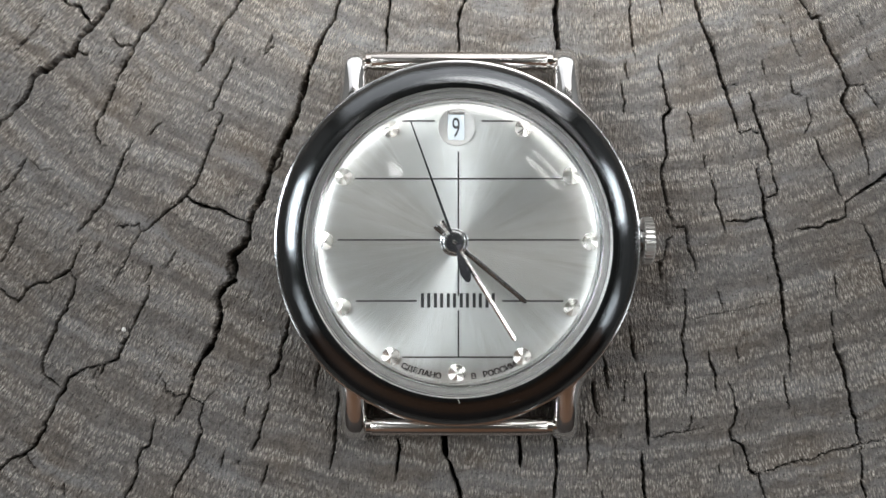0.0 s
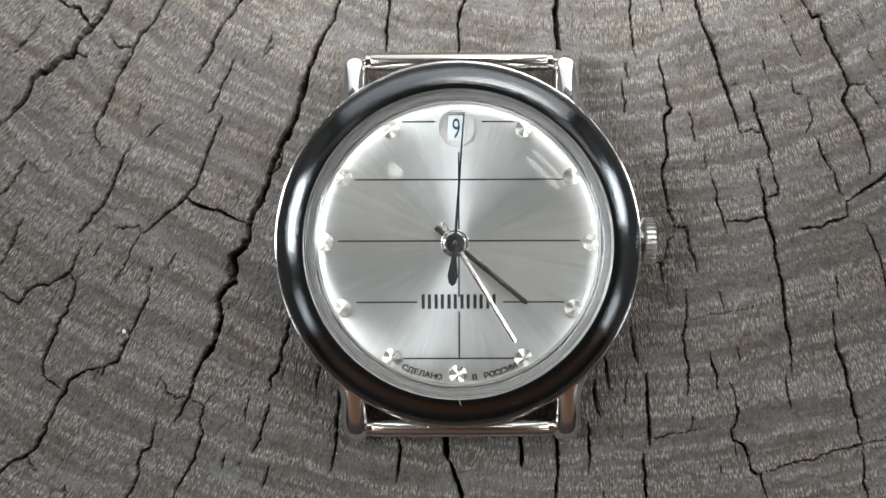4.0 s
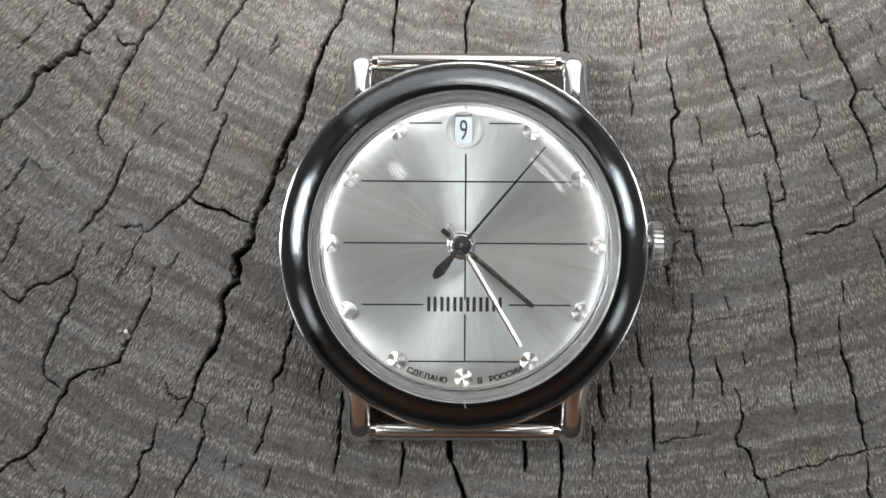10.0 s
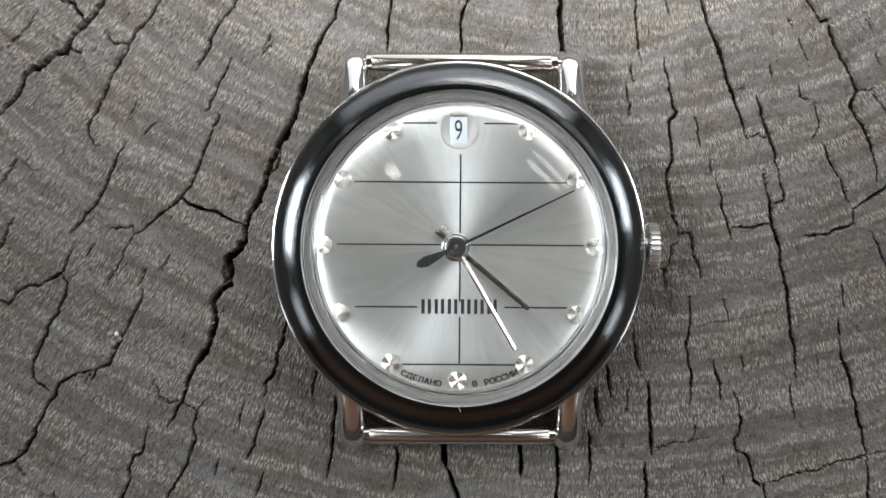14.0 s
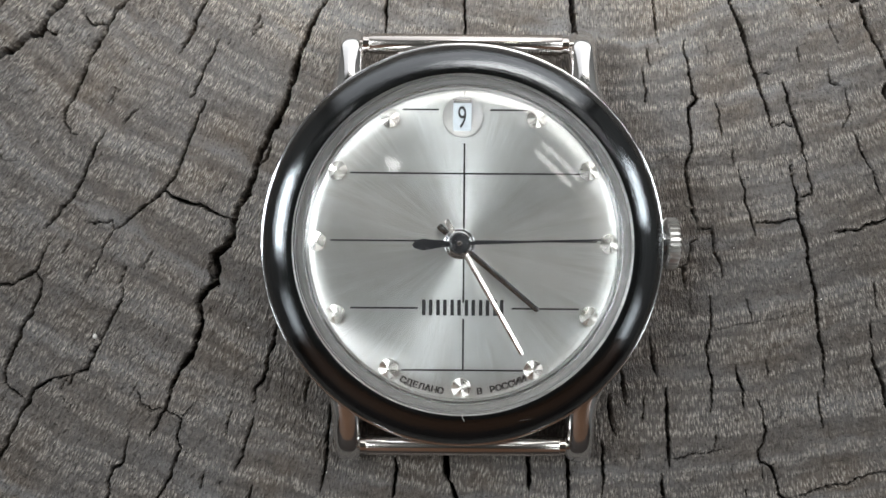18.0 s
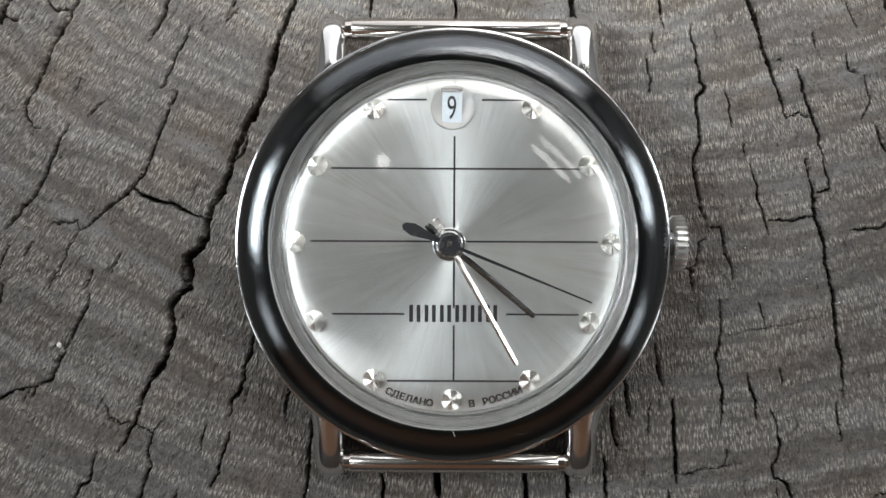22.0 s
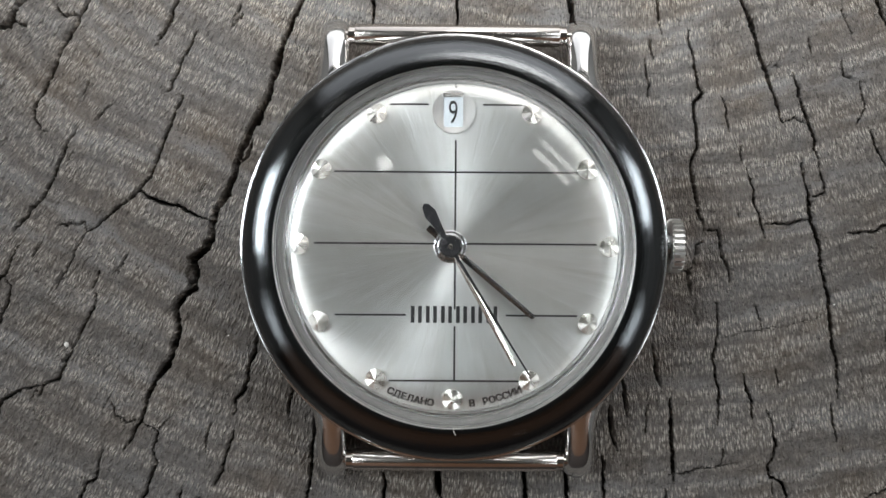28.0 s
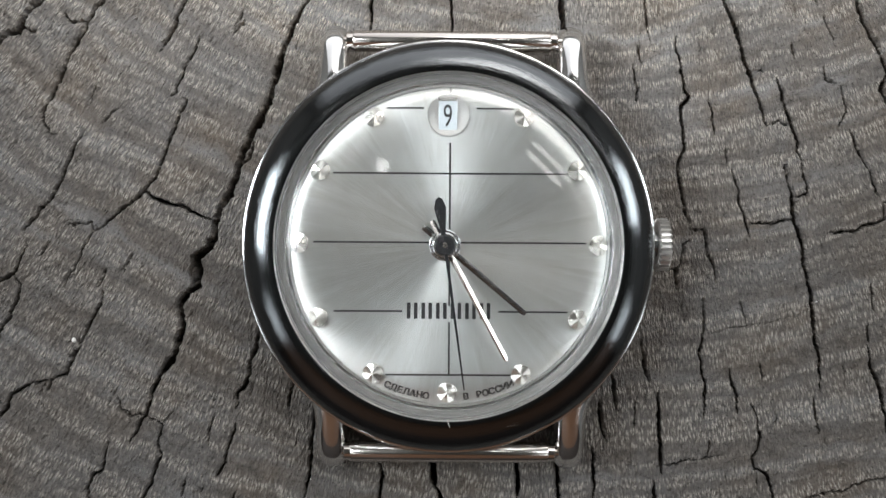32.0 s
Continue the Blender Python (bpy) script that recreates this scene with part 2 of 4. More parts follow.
def acrylic_material():
    k = Nodes("clear_acrylic")
    return k.set(Base_Color=(0.985, 0.99, 0.985), Roughness=0.03, IOR=1.49, Transmission_Weight=1.0)


ACRYLIC = acrylic_material()


def acrylic_edge_material():
    """The turned edge of the crystal, slightly matt."""
    k = Nodes("matt_acrylic_edge")
    return k.set(Base_Color=(0.68, 0.67, 0.645), Roughness=0.40, IOR=1.49, Transmission_Weight=1.0)


ACRYLIC_EDGE = acrylic_edge_material()


def acrylic_shoulder_material():
    """The crystal's worn shoulder, hazed by fine scratches."""
    k = Nodes("worn_acrylic_shoulder")
    p = k.object_mm()
    return k.set(Base_Color=(0.97, 0.975, 0.97), Roughness=k.grey(k.noise(p, 1.2, 4, 0.65), (0.3, 0.09), (0.7, 0.2)), IOR=1.49, Transmission_Weight=1.0)


ACRYLIC_SHOULDER = acrylic_shoulder_material()


# ---- builders (millimetres) ----
def part(name, bm, material, parent, label="", smooth=None):
    """Links a bmesh, in millimetres of its parent's space, as one mesh object under parent."""
    bmesh.ops.recalc_face_normals(bm, faces=bm.faces)
    bm.transform(Matrix.Scale(MM, 4))
    me = bpy.data.meshes.new(name)
    bm.to_mesh(me)
    bm.free()
    if smooth is not None:
        me.shade_smooth()
        me.set_sharp_from_angle(angle=radians(smooth))
    me.materials.append(material)
    ob = new(name, me)
    ob.parent = parent
    return tagged(ob, label)


def lathe(profile, seg=144, closed=False):
    """A body turned about z from a profile of (radius, height); a radius of 0 ends in one point."""
    bm = bmesh.new()
    rings = []
    for r, z in profile:
        if r <= 1e-6:
            rings.append([bm.verts.new((0, 0, z))] * seg)
        else:
            rings.append([bm.verts.new((r * math.cos(2 * math.pi * i / seg), r * math.sin(2 * math.pi * i / seg), z)) for i in range(seg)])
    pairs = list(zip(rings, rings[1:])) + ([(rings[-1], rings[0])] if closed else [])
    for a, b in pairs:
        for i in range(seg):
            j = (i + 1) % seg
            vs = []
            for v in (a[i], a[j], b[j], b[i]):
                if v not in vs:
                    vs.append(v)
            if len(vs) > 2:
                bm.faces.new(vs)
    return bm


def curve_points(pts, n=8):
    """Points of a smooth line through pts."""
    out = []
    for i in range(len(pts) - 1):
        p0, p1, p2, p3 = (Vector(pts[max(0, min(len(pts) - 1, i + d))]) for d in (-1, 0, 1, 2))
        for s in range(n):
            t = s / n
            out.append(tuple(0.5 * ((2 * p1) + (p2 - p0) * t + (2 * p0 - 5 * p1 + 4 * p2 - p3) * t * t + (3 * p1 - p0 - 3 * p2 + p3) * t ** 3)))
    return out + [tuple(pts[-1])]


def box(bm, x0, y0, z0, x1, y1, z1):
    m = Matrix.LocRotScale(((x0 + x1) / 2, (y0 + y1) / 2, (z0 + z1) / 2), None, (abs(x1 - x0), abs(y1 - y0), abs(z1 - z0)))
    bmesh.ops.create_cube(bm, size=1, matrix=m)
    return bm


def prism(outline, z0, z1):
    """A plate of the given outline."""
    bm = bmesh.new()
    low = [bm.verts.new((x, y, z0)) for x, y in outline]
    top = [bm.verts.new((x, y, z1)) for x, y in outline]
    n = len(outline)
    for i in range(n):
        j = (i + 1) % n
        bm.faces.new((low[i], low[j], top[j], top[i]))
    bm.faces.new(low[::-1])
    bm.faces.new(top)
    return bm


# ---- the stump ----
def lattice(ix, iy, seed):
    """A repeatable random value in 0..1 for each lattice point."""
    h = (ix * 374761393 + iy * 668265263 + seed * 974634777) & 0xFFFFFFFF
    h = ((h ^ (h >> 13)) * 1274126177) & 0xFFFFFFFF
    return ((h ^ (h >> 16)) & 0xFFFF) / 65535.0


def field(x, y, seed):
    """Smooth value noise."""
    fx, fy = np.floor(x), np.floor(y)
    ix, iy = fx.astype(np.int64), fy.astype(np.int64)
    u, v = x - fx, y - fy
    u, v = u * u * (3 - 2 * u), v * v * (3 - 2 * v)
    a = lattice(ix, iy, seed) * (1 - u) + lattice(ix + 1, iy, seed) * u
    b = lattice(ix, iy + 1, seed) * (1 - u) + lattice(ix + 1, iy + 1, seed) * u
    return a * (1 - v) + b * v


STEP = 0.1


def spaced(a, b, far):
    """Even steps from a to b, then growing ones to far on both sides."""
    mid = list(np.arange(a, b + STEP / 2, STEP))
    out, d = [], STEP
    x = b
    while x < far:
        d *= 1.18
        x += d
        out.append(x)
    low = [a - (x - b) for x in out]
    return np.array(low[::-1] + mid + out)


GX, GY = spaced(-52.0, 50.0, 260.0), spaced(-31.0, 29.0, 300.0)
X, Y = np.meshgrid(GX, GY)
PX, PY = X - PITH[0], Y - PITH[1]
PR = np.hypot(PX, PY)
PA = np.arctan2(PX, -PY) * PITH[1]
# the edges of cracks wander a little
JX = (field(X * 1.1, Y * 1.1, 1) - 0.5) * 0.26 + (field(X * 3.3, Y * 3.3, 2) - 0.5) * 0.13 + (field(X * 7.1, Y * 7.1, 5) - 0.5) * 0.09
JY = (field(X * 1.1, Y * 1.1, 3) - 0.5) * 0.30 + (field(X * 3.3, Y * 3.3, 4) - 0.5) * 0.22 + (field(X * 7.1, Y * 7.1, 6) - 0.5) * 0.14
DEPTH = np.zeros_like(X)


def crack(width, *line):
    """Opens a crack along a line of points; it thins out to its ends and is deeper the wider it is."""
    pts = [np.array(p) for p in line]
    total = sum(np.linalg.norm(b - a) for a, b in zip(pts, pts[1:]))
    run = 0.0
    for a, b in zip(pts, pts[1:]):
        length = np.linalg.norm(b - a)
        x0, x1 = sorted((a[0], b[0]))
        y0, y1 = sorted((a[1], b[1]))
        i0, i1 = np.searchsorted(GX, (x0 - 1.2, x1 + 1.2))
        j0, j1 = np.searchsorted(GY, (y0 - 1.2, y1 + 1.2))
        sl = (slice(j0, j1), slice(i0, i1))
        qx, qy = X[sl] + JX[sl] - a[0], Y[sl] + JY[sl] - a[1]
        d = (b - a) / max(length, 1e-6)
        s = np.clip(qx * d[0] + qy * d[1], 0, length)
        dist = np.hypot(qx - s * d[0], qy - s * d[1])
        u = (run + s) / total
        vary = 0.75 + 0.5 * field(X[sl] * 0.8, Y[sl] * 0.8, 9)
        half = 0.43 * width * vary * np.minimum(1.0, 0.12 + 4.0 * np.minimum(u, 1 - u)) 
        soft = np.clip((half + 0.05 - dist) / 0.12, 0, 1)
        lip = np.clip(1 - dist / (half + 0.55), 0, 1) ** 2 * 0.05
        deep = 0.5 + min(width, 0.6) * 6.0
        DEPTH[sl] = np.maximum(DEPTH[sl], soft * deep * (0.6 + 0.4 * np.clip(1 - dist / (half + 0.01), 0, 1)) + lip)
        run += length


crack(0.53, (-45.5, 11.7), (-44.4, 12.8), (-42.9, 14.5), (-42.4, 15.9), (-41.6, 16.9), (-41.0, 16.9), (-40.1, 17.6), (-39.4, 18.3), (-38.4, 18.3), (-37.9, 19.8), (-36.9, 20.9), (-36.3, 21.4), (-35.4, 22.2), (-34.8, 23.2), (-33.9, 24.6), (-32.8, 26.1))
crack(0.28, (-36.3, 21.4), (-37.1, 22.4), (-37.7, 23.4), (-38.7, 23.4), (-39.8, 24.2))
crack(0.53, (-45.5, 11.7), (-46.6, 10.3), (-48.3, 8.3))
crack(0.25, (-28.0, 26.1), (-29.0, 23.8), (-29.7, 22.4), (-30.7, 21.3), (-31.4, 20.6), (-32.1, 19.2), (-32.4, 18.5), (-33.2, 17.5), (-33.5, 16.8), (-34.0, 15.9), (-34.3, 14.8), (-35.0, 13.7), (-35.4, 12.5), (-36.1, 11.4), (-36.1, 10.3), (-35.6, 9.6), (-34.8, 9.3))
crack(0.17, (-32.1, 19.2), (-32.8, 19.3), (-33.6, 19.4), (-34.5, 20.4))
crack(0.25, (-20.4, 26.1), (-21.5, 23.8), (-22.3, 22.7), (-23.3, 21.4), (-23.9, 20.1), (-24.5, 18.7), (-25.3, 17.3), (-25.7, 16.6))
crack(0.20, (-22.2, 17.9), (-22.7, 16.8), (-23.5, 15.4), (-23.8, 14.2), (-24.3, 13.1), (-25.1, 12.9))
crack(0.25, (-23.9, 12.6), (-23.3, 12.4), (-23.4, 11.7), (-24.0, 11.3), (-24.3, 10.0), (-24.9, 8.6), (-25.5, 6.9), (-26.0, 5.5), (-27.0, 4.3), (-27.9, 3.5), (-28.8, 2.7), (-30.0, 1.7), (-30.7, 1.2), (-31.4, 0.7))
crack(0.34, (-27.0, 4.3), (-26.0, 3.6), (-24.5, 3.1), (-23.2, 2.8), (-22.1, 2.1), (-20.9, 1.8))
crack(0.11, (-31.4, 0.7), (-31.9, -0.1), (-32.6, -1.3), (-33.4, -2.7), (-34.2, -4.4))
crack(0.14, (-31.4, 0.7), (-31.7, 1.4), (-32.8, 1.3), (-33.9, 1.2))
crack(0.62, (-10.8, 26.0), (-11.6, 23.8), (-12.2, 22.1), (-13.2, 20.4), (-13.9, 19.0), (-14.6, 17.0), (-15.3, 14.8), (-16.0, 12.5), (-17.0, 10.3), (-17.8, 8.7), (-18.4, 7.5), (-18.7, 5.8), (-19.5, 4.1), (-20.4, 2.4), (-20.7, 1.3), (-20.8, -0.1), (-21.8, -1.0), (-22.4, -1.8), (-22.1, -3.0), (-22.2, -4.1), (-23.2, -4.9), (-23.9, -6.3), (-23.5, -7.8), (-24.0, -9.4), (-24.5, -10.9), (-25.6, -12.3), (-26.3, -14.0), (-26.8, -15.6), (-27.3, -16.8), (-28.1, -18.2))
crack(0.17, (-22.4, -1.8), (-22.8, -2.7), (-22.5, -3.8), (-22.9, -4.7))
crack(0.17, (-17.3, 8.7), (-17.7, 7.5), (-18.3, 6.3))
crack(0.25, (-26.8, -15.8), (-25.7, -16.3), (-25.3, -16.8), (-25.7, -18.2), (-25.5, -19.3), (-26.0, -21.0), (-26.8, -23.0), (-28.0, -24.7), (-28.6, -26.4))
crack(0.11, (-29.5, -14.0), (-29.1, -15.1), (-28.0, -15.6), (-26.8, -15.8))
crack(0.28, (-32.4, 9.6), (-33.1, 8.6), (-33.7, 7.2), (-34.5, 4.9), (-35.4, 3.4), (-36.5, 2.1), (-37.6, 0.7))
crack(0.22, (-37.3, -0.7), (-38.0, -1.8), (-38.7, -3.2), (-39.6, -3.8), (-40.7, -4.5), (-42.0, -4.5), (-42.8, -5.1), (-43.8, -6.3), (-45.5, -5.2), (-46.6, -4.7))
crack(0.28, (-38.7, -3.2), (-38.0, -4.1), (-38.3, -5.5), (-39.0, -6.9), (-40.0, -8.6), (-40.5, -10.0), (-41.3, -11.7), (-41.5, -13.5), (-40.4, -14.4), (-39.4, -15.1))
crack(0.25, (-32.7, -9.4), (-33.5, -10.9), (-34.1, -12.2), (-35.0, -12.5), (-35.6, -13.7))
crack(0.34, (-35.0, -12.8), (-37.0, -12.9), (-37.9, -13.5), (-38.8, -14.0), (-39.3, -15.1), (-40.0, -16.3), (-40.7, -17.6), (-41.4, -19.3), (-42.2, -20.7), (-43.1, -21.6), (-44.6, -22.1), (-45.5, -23.1), (-46.6, -24.1))
crack(0.22, (-30.7, -4.7), (-30.9, -5.8), (-31.5, -7.2), (-32.2, -8.6), (-32.7, -9.4))
crack(0.14, (-30.4, -2.7), (-31.1, -4.4))
crack(0.17, (-42.9, 8.3), (-43.5, 6.9), (-44.6, 5.5), (-45.5, 4.5))
crack(0.20, (-43.3, 2.1), (-43.8, 1.5), (-44.2, -0.1), (-44.9, -1.6), (-45.4, -2.4))
crack(0.22, (-30.1, -18.2), (-30.4, -19.3), (-30.7, -20.7), (-31.5, -21.3), (-31.9, -22.4), (-31.7, -23.5), (-32.4, -24.7), (-33.1, -25.9), (-33.5, -26.9))
crack(0.28, (-16.6, -7.8), (-17.0, -10.0), (-17.4, -11.1), (-17.8, -13.1), (-18.6, -13.8), (-18.7, -15.1))
crack(0.20, (-18.6, -16.5), (-19.3, -18.2), (-19.8, -19.9), (-20.4, -21.3))
crack(0.17, (-18.7, -22.7), (-19.4, -24.9))
crack(0.14, (-20.7, -15.9), (-21.3, -18.2))
crack(0.14, (-23.2, -21.6), (-23.5, -23.0))
crack(0.11, (-35.3, -0.4), (-36.2, -1.6))
crack(0.11, (-28.0, -1.3), (-28.8, -3.0))
crack(0.11, (-31.4, 13.7), (-32.1, 12.3))
crack(0.11, (-18.1, 19.6), (-18.9, 18.3))
crack(0.11, (-41.4, 22.1), (-42.7, 20.3), (-44.1, 18.9))
crack(0.11, (-29.4, 11.7), (-30.2, 11.1), (-30.8, 10.0))
crack(0.14, (-43.0, -21.6), (-42.1, -23.0))
crack(0.11, (-39.3, -24.4), (-39.2, -25.9))
crack(0.17, (-13.6, -12.3), (-14.0, -15.1))
crack(0.28, (-11.5, -14.5), (-11.8, -17.3), (-12.1, -20.7), (-12.5, -23.0))
crack(0.28, (-5.8, -19.6), (-5.6, -21.0), (-5.9, -23.0), (-6.0, -24.1))
crack(0.73, (-1.2, -19.1), (-1.1, -20.7), (-0.8, -22.1))
crack(0.45, (-0.8, -22.1), (-0.4, -23.2), (0.2, -24.6), (0.6, -26.9))
crack(0.45, (6.3, -19.1), (6.4, -21.3), (6.5, -22.9))
crack(0.34, (9.9, -18.4), (10.1, -21.3), (10.0, -23.5), (9.8, -26.9))
crack(0.25, (13.0, -18.2), (13.3, -20.7), (13.2, -23.5))
crack(0.28, (-6.5, 26.0), (-6.6, 23.8), (-6.9, 21.0), (-7.1, 18.4))
crack(0.14, (-10.1, 19.4), (-10.1, 18.2))
crack(0.28, (1.0, 26.0), (0.8, 23.8), (0.1, 21.5), (0.3, 19.8), (0.2, 18.2))
crack(0.62, (9.9, 26.0), (10.0, 23.8), (10.1, 21.5), (10.3, 19.4), (10.0, 18.4))
crack(0.20, (17.2, 25.5), (17.4, 23.8), (17.5, 21.5), (17.7, 19.5), (18.0, 18.1))
crack(0.14, (20.3, 24.9), (20.7, 22.4))
crack(0.28, (20.2, 18.4), (20.6, 16.5), (20.9, 14.8), (21.1, 13.6), (21.7, 13.1), (21.5, 12.5), (20.9, 12.2), (20.9, 10.3), (21.1, 8.3), (20.6, 6.9), (20.7, 5.5), (21.0, 4.4), (21.3, 2.4), (21.6, 1.0))
crack(0.14, (16.8, 17.6), (17.2, 15.9))
crack(0.17, (16.5, 15.9), (16.8, 13.9), (16.8, 12.5))
crack(0.45, (23.1, 26.0), (23.9, 23.8), (24.4, 22.4), (24.9, 20.9), (25.6, 19.5), (26.2, 17.6), (26.6, 15.9), (27.2, 14.5), (27.9, 12.5), (28.3, 10.8), (28.6, 10.4))
crack(0.14, (28.6, 10.4), (29.4, 10.9), (30.6, 10.4))
crack(0.14, (26.9, 15.3), (28.2, 15.3))
crack(0.34, (29.3, 14.9), (29.9, 13.1), (30.3, 11.7), (30.8, 10.3), (31.2, 8.6), (31.7, 6.9))
crack(0.20, (31.7, 6.9), (32.1, 5.2), (32.1, 4.4), (30.9, 4.0))
crack(0.45, (30.0, 6.9), (30.4, 5.2), (30.8, 3.5), (31.2, 1.5), (31.8, -0.4), (31.8, -1.8), (32.4, -3.8), (32.8, -6.1), (32.9, -8.3), (33.3, -10.6), (33.5, -13.1))
crack(0.20, (30.8, 2.1), (29.7, 1.9), (28.3, 1.7), (27.1, 1.7))
crack(0.20, (25.5, 6.6), (26.0, 4.6), (26.1, 3.2), (26.7, 1.8), (27.1, 0.4))
crack(0.14, (23.1, 12.8), (23.6, 11.7), (23.8, 9.7))
crack(0.14, (24.7, 8.6), (24.9, 6.9))
crack(0.17, (21.6, 1.0), (23.0, 1.1), (23.1, -0.4), (23.8, -2.1), (24.0, -3.8))
crack(0.22, (19.9, -2.4), (20.4, -2.4), (20.6, -4.4))
crack(0.14, (21.0, 0.1), (20.9, -1.8), (20.3, -2.5))
crack(0.14, (20.9, -0.1), (21.6, 0.2))
crack(0.45, (33.4, 26.0), (34.5, 23.8), (35.1, 22.9), (35.6, 22.1), (36.3, 22.1), (36.7, 20.9), (37.3, 19.3), (38.0, 18.1), (38.7, 16.7), (39.2, 15.3), (38.7, 14.1), (39.1, 12.8), (40.0, 11.7), (40.7, 10.0), (41.1, 8.0), (41.3, 6.3))
crack(0.14, (39.2, 15.3), (40.7, 15.3))
crack(0.14, (33.4, 20.4), (33.9, 19.3), (34.5, 18.1))
crack(0.14, (30.6, 17.9), (31.0, 16.2))
crack(0.17, (33.5, 15.9), (33.6, 14.6), (34.8, 14.2))
crack(0.14, (32.2, 22.3), (32.9, 21.2))
crack(0.14, (40.1, 22.3), (40.9, 21.2))
crack(0.14, (40.9, 19.2), (41.8, 17.6))
crack(0.14, (40.7, 15.3), (41.5, 14.2), (42.4, 12.8))
crack(0.22, (35.9, 10.0), (36.7, 8.3), (37.6, 6.6), (38.1, 5.2), (38.5, 4.1))
crack(0.34, (44.6, 7.4), (42.8, 6.3), (41.5, 5.3), (40.4, 4.5), (39.0, 3.7))
crack(0.25, (39.0, 3.7), (39.1, 2.1), (37.6, 1.8), (36.2, 1.1), (33.9, 0.8))
crack(0.14, (35.1, 14.2), (35.6, 11.9), (34.9, 10.3))
crack(0.22, (40.7, 1.5), (41.5, -0.1), (42.2, -2.1), (42.8, -4.4), (43.5, -6.1))
crack(0.25, (22.8, -5.2), (23.0, -7.7), (22.7, -9.4), (22.7, -11.1), (23.1, -12.5), (23.1, -15.6))
crack(0.20, (25.2, -11.1), (25.6, -12.5), (26.0, -13.9), (26.0, -15.1))
crack(0.14, (28.0, -10.6), (28.2, -12.0))
crack(0.25, (27.2, -14.5), (27.8, -15.6), (28.0, -17.3), (27.9, -18.4), (27.5, -19.3), (27.6, -20.1), (28.4, -20.4), (29.2, -21.8), (29.4, -23.2), (30.3, -23.6), (30.6, -24.6), (31.0, -26.9))
crack(0.20, (30.5, -23.4), (32.2, -22.9), (33.9, -22.4), (35.6, -22.1), (36.7, -21.5), (38.4, -21.0), (40.1, -20.7), (42.9, -20.1))
crack(0.22, (32.8, -13.9), (33.1, -15.3), (33.4, -17.0))
crack(0.20, (37.6, -7.2), (37.8, -8.9))
crack(0.45, (37.6, -9.1), (38.0, -11.1), (38.7, -12.5), (39.2, -14.5), (39.4, -16.2), (40.0, -18.1), (40.3, -19.8), (40.6, -21.2))
crack(0.34, (40.4, -21.2), (40.7, -22.9), (40.6, -24.0), (41.1, -26.9))
crack(0.45, (18.9, -13.4), (19.0, -15.6), (19.1, -17.9), (19.3, -20.7))
crack(0.34, (18.6, -21.3), (18.8, -24.1), (19.2, -26.9))
crack(0.25, (17.4, -8.9), (17.6, -10.6), (18.0, -12.4))
crack(0.25, (14.8, -11.7), (15.1, -13.9), (15.3, -15.3))
crack(0.25, (13.7, -14.2), (14.0, -17.0), (14.3, -17.9))
crack(0.11, (18.8, -20.0), (21.0, -19.6), (24.9, -18.9))
crack(0.14, (17.0, -13.9), (16.8, -16.5))
crack(0.11, (23.4, -17.6), (23.4, -19.6))
crack(0.14, (26.3, -22.7), (26.6, -23.8))
crack(0.14, (14.7, -24.9), (14.9, -26.9))
crack(0.17, (37.9, -3.5), (38.1, -6.1))
crack(0.11, (26.2, -5.2), (26.9, -7.5))
crack(0.14, (-38.2, 18.9), (-37.5, 18.6), (-36.8, 18.5))
crack(0.06, (-42.6, 7.8), (-41.4, 6.7), (-40.0, 7.0))
crack(0.05, (-27.5, 20.8), (-27.9, 19.2))
crack(0.04, (-29.1, 16.4), (-29.6, 15.4))
crack(0.09, (-18.2, 21.1), (-18.7, 19.4), (-19.1, 18.2))
crack(0.05, (-32.0, -1.8), (-32.8, -2.9), (-33.9, -3.7))
crack(0.04, (-35.0, -4.5), (-35.6, -5.8))
crack(0.06, (-28.1, -1.5), (-29.1, -2.9))
crack(0.06, (-29.5, -13.5), (-30.0, -14.9))
crack(0.05, (-29.3, -15.2), (-28.2, -15.7), (-27.2, -15.8))
crack(0.09, (-24.1, -15.4), (-24.9, -16.1), (-25.5, -16.6))
crack(0.07, (-20.8, -16.0), (-21.3, -17.7))
crack(0.05, (-21.6, -21.9), (-21.9, -22.8))
crack(0.04, (-38.4, -21.0), (-38.5, -22.0))
crack(0.06, (-35.6, -12.8), (-36.3, -14.4))
crack(0.05, (-36.3, -14.6), (-35.3, -15.5))
crack(0.05, (13.9, 23.8), (13.8, 21.7))
crack(0.09, (17.0, 17.8), (17.2, 15.9))
crack(0.04, (30.9, 21.1), (31.1, 19.9))
crack(0.07, (27.7, -19.2), (27.8, -22.0))
crack(0.04, (23.5, -17.5), (23.6, -19.2))
crack(0.03, (23.0, -8.2), (27.0, -7.3), (32.2, -6.4))
crack(0.06, (15.2, -1.5), (15.4, -4.0))
crack(0.05, (40.3, 22.2), (40.9, 20.7))
crack(0.05, (29.4, -14.6), (29.6, -16.2))
crack(0.04, (35.5, -10.6), (35.6, -12.6))
crack(0.04, (20.8, -5.6), (21.2, -7.1))
# hairline checks along the rays
rng = random.Random(5)
for i in range(150):
    x, y = rng.uniform(-50, 48), rng.uniform(-30, 28)
    dx, dy = x - PITH[0], y - PITH[1]
    n = math.hypot(dx, dy)
    ln = rng.uniform(0.5, 2.2)
    crack(rng.uniform(0.0, 0.04), (x, y), (x + dx / n * ln * 0.5 + rng.uniform(-0.12, 0.12), y + dy / n * ln * 0.5), (x + dx / n * ln, y + dy / n * ln))


